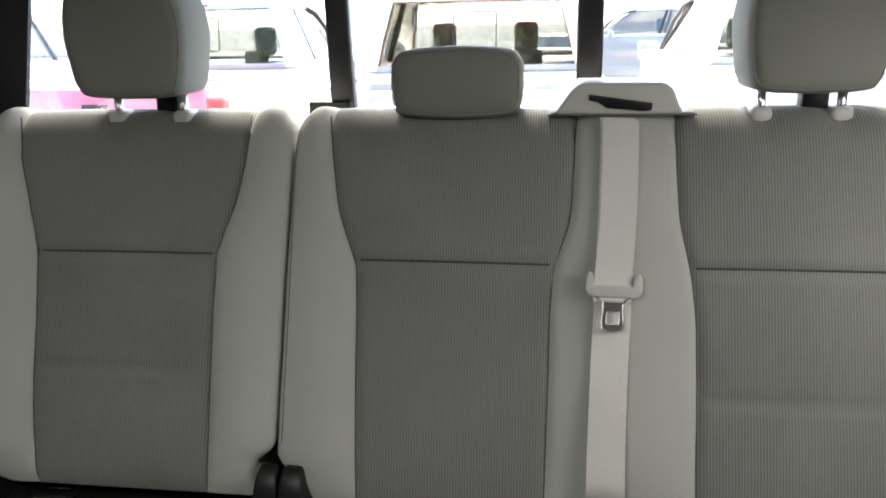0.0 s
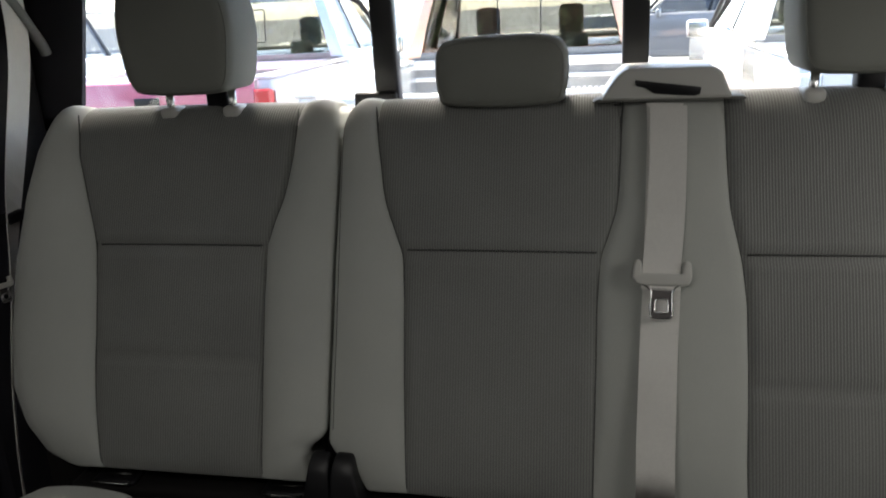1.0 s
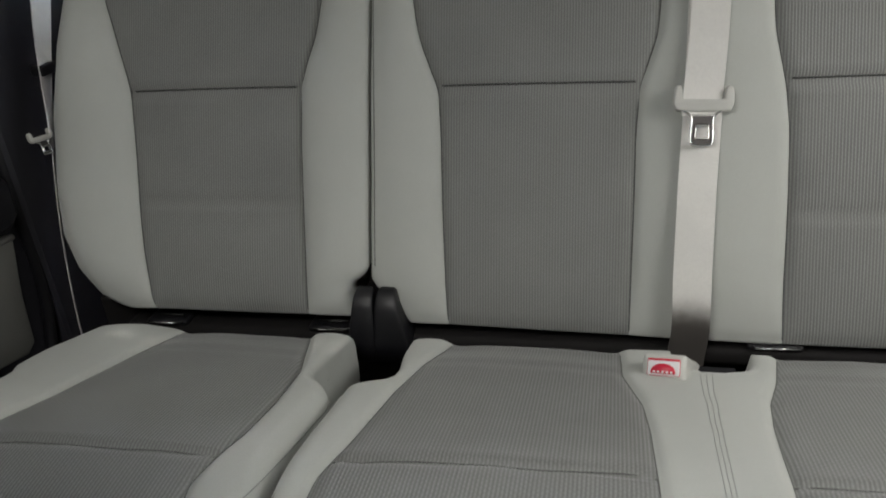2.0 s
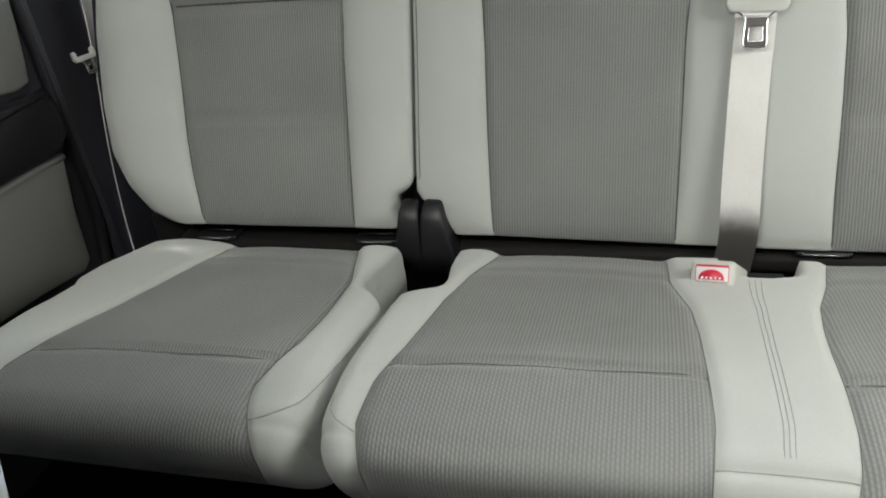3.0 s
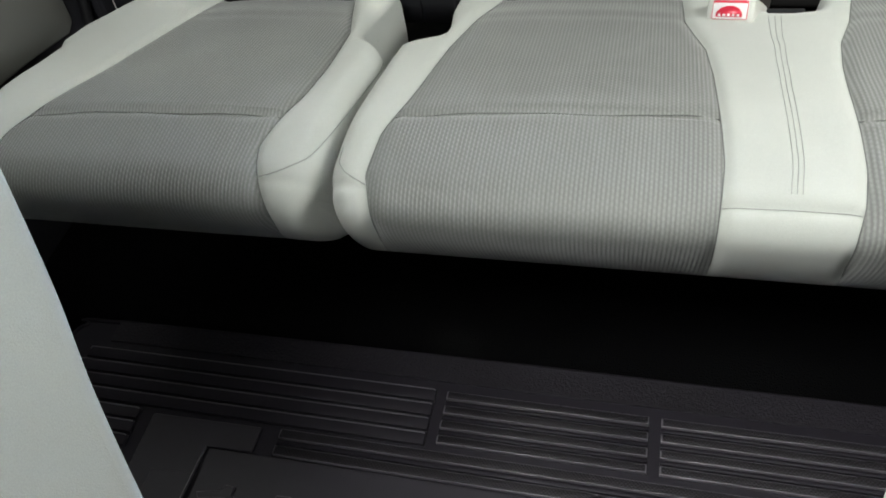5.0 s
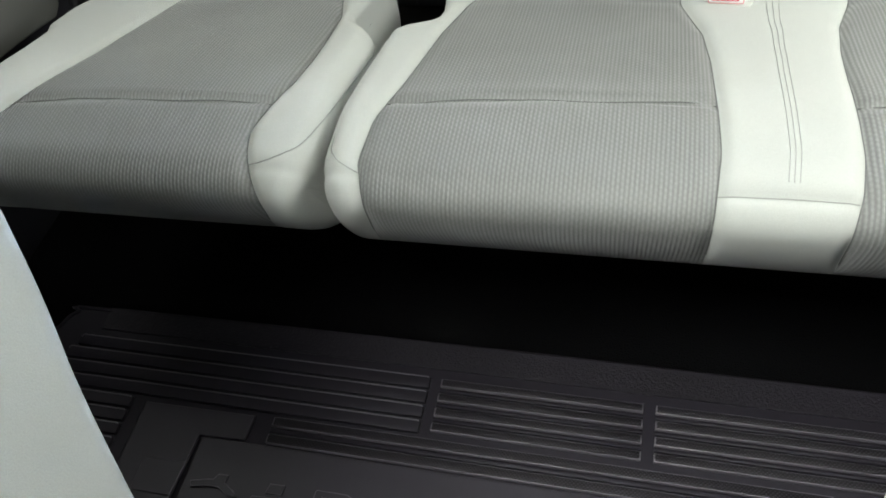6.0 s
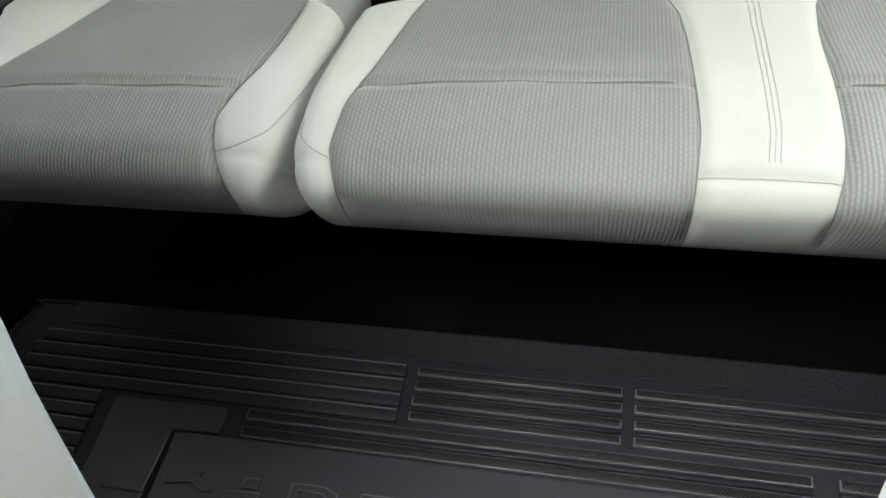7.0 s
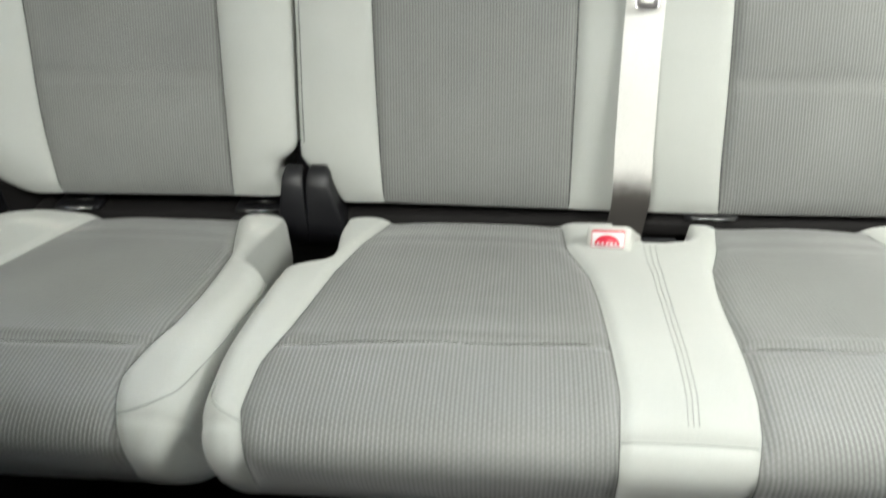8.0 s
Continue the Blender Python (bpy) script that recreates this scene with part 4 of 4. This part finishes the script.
part("mat_sheet", slab([(x, y, -0.0115) for x, y in outline[::-1]], (0, 0, 0.0095), 0.002, 2), RUBBER, mat_ob, "", False)
part("mat_rim", tube(spline([(x, y - 0.006, -0.002) for x, y in outline], 4, False), 0.0035, 6), RUBBER, mat_ob)


def rib(x0, x1, y0, y1, h=0.0046):
    """A raised bar on the mat with a knurled field on top."""
    ob = part("rib", rbox((x0, y0, -0.002), (x1, y1, h), 0.0009, 2), RUBBER_EDGE, mat_ob)
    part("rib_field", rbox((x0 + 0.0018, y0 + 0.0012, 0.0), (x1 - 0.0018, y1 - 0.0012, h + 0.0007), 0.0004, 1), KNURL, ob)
    return ob


def land(x0, x1, y0, y1):
    """The flat between two bars, parted from them by fine grooves."""
    return part("land", rbox((x0, y0, -0.002), (x1, y1, 0.0036), 0.0007, 1), RUBBER, mat_ob)


PITCH = 0.0212


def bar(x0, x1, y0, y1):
    """A smooth raised bar with a thin pale rim, a painted glint, along its rear edge and rounded ends."""
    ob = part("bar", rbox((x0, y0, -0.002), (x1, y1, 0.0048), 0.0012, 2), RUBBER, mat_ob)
    part("glint_rim", tube([(x0 + 0.0016, y1 - 0.006, 0.0042), (x0 + 0.0018, y1 - 0.0022, 0.0045), (x0 + 0.004, y1 - 0.0010, 0.0045), (x1 - 0.004, y1 - 0.0010, 0.0045), (x1 - 0.0018, y1 - 0.0024, 0.0044)], 0.0011, 6), RUBBER_EDGE, ob)
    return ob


for k in range(4):
    y1 = 0.566 - PITCH * k
    for x0, x1 in ((0.094, 0.355), (0.370, 0.86)):
        rib(x0, x1, y1 - 0.0112, y1)
        if k:
            land(x0, x1, y1 + 0.0026, y1 + PITCH - 0.0138)
    # the smooth bars of the passenger side
    bar(-0.462 - 0.010 * min(k, 1), 0.079, y1 - PITCH + 0.0050, y1 + 0.0012)
for k in range(2):
    y1 = 0.480 - 0.024 * k
    for x0, x1 in ((-0.117, 0.566), (0.594, 0.86)):
        rib(x0, x1, y1 - 0.0132, y1)
        if k:
            land(x0, x1, y1 + 0.0022, y1 + 0.0086)
for k in range(7):
    y1 = 0.481 - 0.0205 * k
    bar(-0.476, -0.332, y1 - 0.0168, y1)
part("border", slab([(x, y, -0.003) for x, y in ((-0.44, 0.5815), (0.93, 0.5815), (0.93, 0.598), (0.88, 0.6165), (0.22, 0.6205), (-0.44, 0.6165))], (0, 0, 0.0042), 0.0006, 1), PEBBLE, mat_ob, "pebbled rear border", False)
# stepped plain fields and plain emblem shapes
part("field", slab([(-0.309, 0.12, -0.002), (-0.309, 0.476, -0.002), (-0.145, 0.478, -0.002), (-0.147, 0.442, -0.002), (-0.212, 0.440, -0.002), (-0.232, 0.12, -0.002)][::-1], (0, 0, 0.0056), 0.001, 1), SMOOTH_RUBBER, mat_ob, "", False)
part("field", slab([(-0.274, 0.355, 0.0), (-0.273, 0.399, 0.0), (-0.213, 0.401, 0.0), (-0.216, 0.355, 0.0)][::-1], (0, 0, 0.0062), 0.0008, 1), SMOOTH_RUBBER, mat_ob, "", False)
part("field", slab([(-0.21, 0.12, -0.002), (-0.206, 0.439, -0.002), (-0.10, 0.440, -0.002), (0.56, 0.438, -0.002), (0.58, 0.428, -0.002), (0.58, 0.12, -0.002)][::-1], (0, 0, 0.0050), 0.001, 1), SMOOTH_RUBBER, mat_ob, "", False)
EMBLEM = [[(-0.196, 0.378), (-0.175, 0.383), (-0.166, 0.384), (-0.161, 0.392), (-0.148, 0.392), (-0.150, 0.382), (-0.135, 0.374), (-0.128, 0.368), (-0.142, 0.368), (-0.156, 0.376), (-0.170, 0.375), (-0.192, 0.371)],
          [(-0.089, 0.390), (-0.070, 0.391), (-0.071, 0.379), (-0.092, 0.378)],
          [(-0.108, 0.372), (-0.066, 0.374), (-0.067, 0.360), (-0.110, 0.359)],
          [(-0.028, 0.392), (0.012, 0.392), (0.030, 0.384), (0.030, 0.352), (0.018, 0.352), (0.018, 0.379), (0.010, 0.384), (-0.018, 0.384), (-0.018, 0.352), (-0.030, 0.352)],
          [(0.060, 0.390), (0.100, 0.390), (0.110, 0.380), (0.105, 0.352), (0.056, 0.352)], [(0.135, 0.390), (0.180, 0.390), (0.182, 0.352), (0.132, 0.352)]]
for e in EMBLEM:
    shape = part("emblem_shape", slab([(x, y, 0.0) for x, y in e][::-1], (0, 0, 0.0066), 0.0006, 1), SMOOTH_RUBBER, mat_ob, "", False)
    # Pale outline painted in as the highlight along the shape's edge.
    part("glint_rim", tube([(x, y, 0.0062) for x, y in e], 0.0007, 6, closed=True), RUBBER_EDGE, shape)

mat_ob.location.y -= 0.0035
mat_ob.rotation_euler.z = -0.006


# ---- parked vehicles behind the truck ----
def pickup(name, label, m, body, bed=None, gate_paint=None, lamp=None, marks=0, mirrors=True, tail=-1.80, cab=1.0):
    """A crew-cab pickup, built with its rear window at y = 0 over x = 0, nose towards +y; m places it on the ground,
    tail is the bed's rear end and cab the part of a full cab's length."""
    bed, lamp = bed or body, lamp or LAMP_RED
    gate_paint = gate_paint or bed
    ob = thing(name, (0, 0, 0), label, "pickup truck", "parked vehicles")
    part("body", joined(((-0.97, 0.06, 0.45), (0.97, 3.9, 1.41), 0.06), ((-0.95, 2.15, 1.20), (0.95, 3.85, 1.36), 0.08)), body, ob)
    part("roof", slab([(-0.70, 0.12, 1.90), (0.70, 0.12, 1.90), (0.74, 0.3, 1.90), (0.72, 1.60 * cab, 1.90), (-0.72, 1.60 * cab, 1.90), (-0.74, 0.3, 1.90)][::-1], (0, 0, 0.034), 0.016, 3), body, ob)
    part("bed", joined(((-0.97, tail, 0.55), (-0.85, 0.05, 1.34), 0.03), ((0.85, tail, 0.55), (0.97, 0.05, 1.34), 0.03), ((-0.9, tail, 0.60), (0.9, 0.05, 0.68), 0.01)), bed, ob)
    bulkhead = part("bulkhead", joined(((-0.9, 0.0, 0.6), (0.9, 0.05, 1.35), 0.01)), BED_LINER, ob, "dark grey front wall of the bed")
    part("cab_back_band", joined(((-0.88, 0.03, 1.355), (0.88, 0.075, 1.412), 0.006)), BED_LINER, ob, "grey band on the cab back under the rear window")
    for z in (1.28, 1.185):
        part("bulkhead_bar", joined(((-0.88, -0.02, z), (0.88, 0.003, z + (0.075 if z > 1.2 else 0.035)), 0.008)), bed, bulkhead)
    for s in (-1, 1):
        part("bed_rail", joined(((s * 0.91 - 0.07, tail, 1.335), (s * 0.91 + 0.07, 0.05, 1.365), 0.01)), bed, ob)
    gate = part("tailgate", joined(((-0.84, tail - 0.04, 0.62), (0.84, tail + 0.02, 1.345), 0.02), ((-0.70, tail - 0.05, 0.80), (0.70, tail - 0.035, 1.10), 0.006)), gate_paint, ob)
    part("gate_handle", joined(((-0.10, tail - 0.062, 1.17), (0.10, tail - 0.038, 1.23), 0.008)), BLACK, gate)
    for k in range(marks):
        part("bulkhead_mark", joined(((0.41 + 0.045 * k, -0.006, 1.075), (0.437 + 0.045 * k, 0.002, 1.11), 0.001)), WHITE, bulkhead)
    part("bumper", joined(((-0.95, tail - 0.16, 0.50), (0.95, tail, 0.66), 0.03)), CHROME, ob)
    for s in (-1, 1):
        part("tail_light", joined(((s * 0.905 - 0.065, tail - 0.045, 0.88), (s * 0.905 + 0.065, tail + 0.08, 1.27), 0.02)), lamp, ob)
        lens = joined(((s * 0.905 - 0.05, tail - 0.053, 1.08), (s * 0.905 + 0.05, tail - 0.04, 1.17), 0.004))
        part("reversing_lens", lens, WHITE, ob)
        # pillars
        part("rear_pillar", slab([(s * 0.805, 0.02, 1.37), (s * 0.935, 0.02, 1.37), (s * 0.745, 0.11, 1.92), (s * 0.655, 0.11, 1.92)], (0, 0.13, 0), 0.02), body, ob)
        part("door_pillar", slab([(s * 0.93, 1.00 * cab, 1.38), (s * 0.93, 1.08 * cab, 1.38), (s * 0.745, 0.93 * cab, 1.92), (s * 0.745, 0.87 * cab, 1.92)], (-s * 0.05, 0, 0), 0.01), BLACK, ob)
        part("front_pillar", tube([(s * 0.92, 2.40 * cab, 1.38), (s * 0.84, 2.12 * cab, 1.70), (s * 0.78, 1.86 * cab, 1.86), (s * 0.72, 1.58 * cab, 1.92)], 0.030, 8), BLACK, ob)
        part("roof_rail", tube([(s * 0.735, 0.15, 1.92), (s * 0.74, 1.0 * cab, 1.925), (s * 0.725, 1.60 * cab, 1.91)], 0.022, 8), body, ob)
        side = poly("side_window", [(s * 0.915, 0.16, 1.40), (s * 0.915, 2.35 * cab, 1.40), (s * 0.77, 1.86 * cab, 1.84), (s * 0.735, 1.58 * cab, 1.91), (s * 0.745, 0.24, 1.91)], [(0, 1, 2, 3, 4)], DARK_PANE, ob, "", False)
        part("seat_head", rbox((s * 0.38 - 0.11, 1.05 * cab, 1.46), (s * 0.38 + 0.11, 1.05 * cab + 0.1, 1.74), 0.045, 3), BED_LINER, ob, "grey headrest inside")
        part("rear_seat_head", rbox((s * 0.42 - 0.12, 0.28, 1.36), (s * 0.42 + 0.12, 0.36, 1.52), 0.04, 3), BED_LINER, ob)
        if not mirrors:
            continue
        y = 2.05 * cab
        mirror = part("mirror", joined(((s * 1.10 - 0.11, y - 0.03, 1.32), (s * 1.10 + 0.11, y + 0.07, 1.50), 0.03), ((s * 0.97 - 0.06, y, 1.34), (s * 0.97 + 0.06, y + 0.05, 1.38), 0.01)), body, ob)
        part("mirror_glass", joined(((s * 1.10 - 0.095, y - 0.038, 1.335), (s * 1.10 + 0.095, y - 0.028, 1.485), 0.003)), CHROME, mirror)
    rw = poly("rear_window", [(-0.81, 0.035, 1.415), (0.81, 0.035, 1.415), (0.665, 0.104, 1.91), (-0.665, 0.104, 1.91)], [(0, 1, 2, 3)], DARK_PANE, ob, "dark tinted rear window", False)
    fr = [(-0.17, 0.046, 1.53), (0.17, 0.046, 1.53), (0.17, 0.087, 1.825), (-0.17, 0.087, 1.825)]
    part("slider_frame", tube([p for a, b in zip(fr, fr[1:] + fr[:1]) for p in (Vector(a).lerp(Vector(b), 0.03), Vector(a).lerp(Vector(b), 0.97))], 0.006, 6, closed=True), BLACK, rw)
    poly("windscreen", [(-0.90, 2.38 * cab, 1.40), (0.90, 2.38 * cab, 1.40), (0.71, 1.58 * cab, 1.91), (-0.71, 1.58 * cab, 1.91)], [(0, 1, 2, 3)], PANE, ob, "", False)
    part("dashboard", joined(((-0.85, 1.9 * cab, 1.0), (0.85, 2.3 * cab, 1.45), 0.05)), BLACK, ob)
    part("brake_light", joined(((-0.07, 0.09, 1.932), (0.07, 0.17, 1.960), 0.01)), LAMP_RED, ob, "red high brake light")
    for s in (-1, 1):
        for y in (-0.95, 2.85):
            bm = bmesh.new()
            bmesh.ops.create_cone(bm, cap_ends=True, segments=28, radius1=0.40, radius2=0.40, depth=0.27)
            bmesh.ops.bevel(bm, geom=[e for e in bm.edges if e.calc_length() < 0.2], offset=0.04, segments=2, affect="EDGES")
            wh = part("wheel", turned(bm, pose(s * 0.84, y, 0.40, 0, 90, 0)), TYRE, ob)
            bm = bmesh.new()
            bmesh.ops.create_cone(bm, cap_ends=True, segments=20, radius1=0.25, radius2=0.22, depth=0.04)
            part("rim", turned(bm, pose(s * 0.975, y, 0.40, 0, 90 * s, 0)), RIM, wh)
    ob.matrix_basis = m
    return ob


ORANGE = paint("orange_red_paint", (0.72, 0.46, 0.36))
LILAC = paint("pale_lilac_paint", (0.66, 0.63, 0.70))
SILVER = paint("silver_paint", (0.74, 0.74, 0.74))
BLUE = paint("blue_paint", (0.42, 0.58, 0.66))
CRIMSON = paint("crimson_paint", (0.60, 0.16, 0.24))
WHITEP = paint("white_paint", (0.80, 0.80, 0.80))
GREY = paint("grey_paint", (0.22, 0.22, 0.23))
pickup("pickup_truck", "orange red pickup with a silver bed, parked behind", pose(-0.22, 6.42, GROUND, 0, 0, 0), ORANGE, SILVER, marks=6, mirrors=False, tail=-2.38)
pickup("pickup_truck", "blue pickup with a pale bed and crimson tailgate, parked", pose(-2.87, 7.2, GROUND, 0, 0, 0), BLUE, LILAC, CRIMSON, cab=0.64)
pickup("pickup_truck", "white pickup parked beside the others", pose(2.55, 7.0, GROUND, 0, 0, 0), WHITEP, WHITEP, WHITEP, SILVER)
pickup("pickup_truck", "white pickup, parked far side", pose(-6.2, 7.6, GROUND, 0, 0, 0), WHITEP)
pickup("pickup_truck", "grey pickup, parked across the lane", pose(4.0, 19.0, GROUND, 0, 0, 78), GREY)


# ---- trees ahead of the truck, mirrored in the other trucks' windows ----
def tree(x, y, h, seed):
    rnd = random.Random(seed)
    ob = thing("tree", (x, y, GROUND), "broad green tree at the edge of the lot", "tree", "trees")
    bm = tube([(x, y, GROUND), (x + 0.1, y, GROUND + h * 0.25), (x - 0.1, y + 0.1, GROUND + h * 0.5), (x, y, GROUND + h * 0.8)], 0.17, 8)
    for k in range(7):
        a, z = rnd.uniform(0, 6.28), GROUND + h * rnd.uniform(0.3, 0.6)
        tube([(x, y, z), (x + math.cos(a) * h * 0.12, y + math.sin(a) * h * 0.12, z + h * 0.1), (x + math.cos(a) * h * 0.24, y + math.sin(a) * h * 0.24, z + h * 0.2)], 0.06, 6, bm)
    part("trunk", bm, BARK, ob)
    vs, fs = [], []
    blobs = [(rnd.uniform(-0.25, 0.25) * h, rnd.uniform(-0.25, 0.25) * h, h * rnd.uniform(0.38, 0.88), h * rnd.uniform(0.10, 0.18)) for _ in range(16)]
    for _ in range(5200):
        bx, by, bz, r = rnd.choice(blobs)
        d = Vector((rnd.gauss(0, 1), rnd.gauss(0, 1), rnd.gauss(0, 1))).normalized() * r * rnd.uniform(0.5, 1.1)
        c = Vector((x + bx, y + by, GROUND + bz)) + d
        u = Vector((rnd.gauss(0, 1), rnd.gauss(0, 1), rnd.gauss(0, 1))).normalized()
        w = u.orthogonal().normalized()
        s = rnd.uniform(0.22, 0.42)
        i = len(vs)
        vs += [c - u * s, c + w * s * 0.5, c + u * s, c - w * s * 0.5]
        fs.append((i, i + 1, i + 2, i + 3))
    poly("crown", vs, fs, LEAF, ob, "", False)


for k, (x, y, h) in enumerate([(-17, -17, 8.4), (-12, -19, 8.9), (-8.5, -17, 8.3), (-5.6, -16, 7.7), (-3.0, -18, 8.7), (0.6, -19, 8.6), (3.6, -17, 7.6), (7.0, -18, 8.7), (11, -17, 8.4), (16, -18, 9.1)]):
    tree(x, y, h * (1.2 if x < -4 else 1.12), 10 + k)
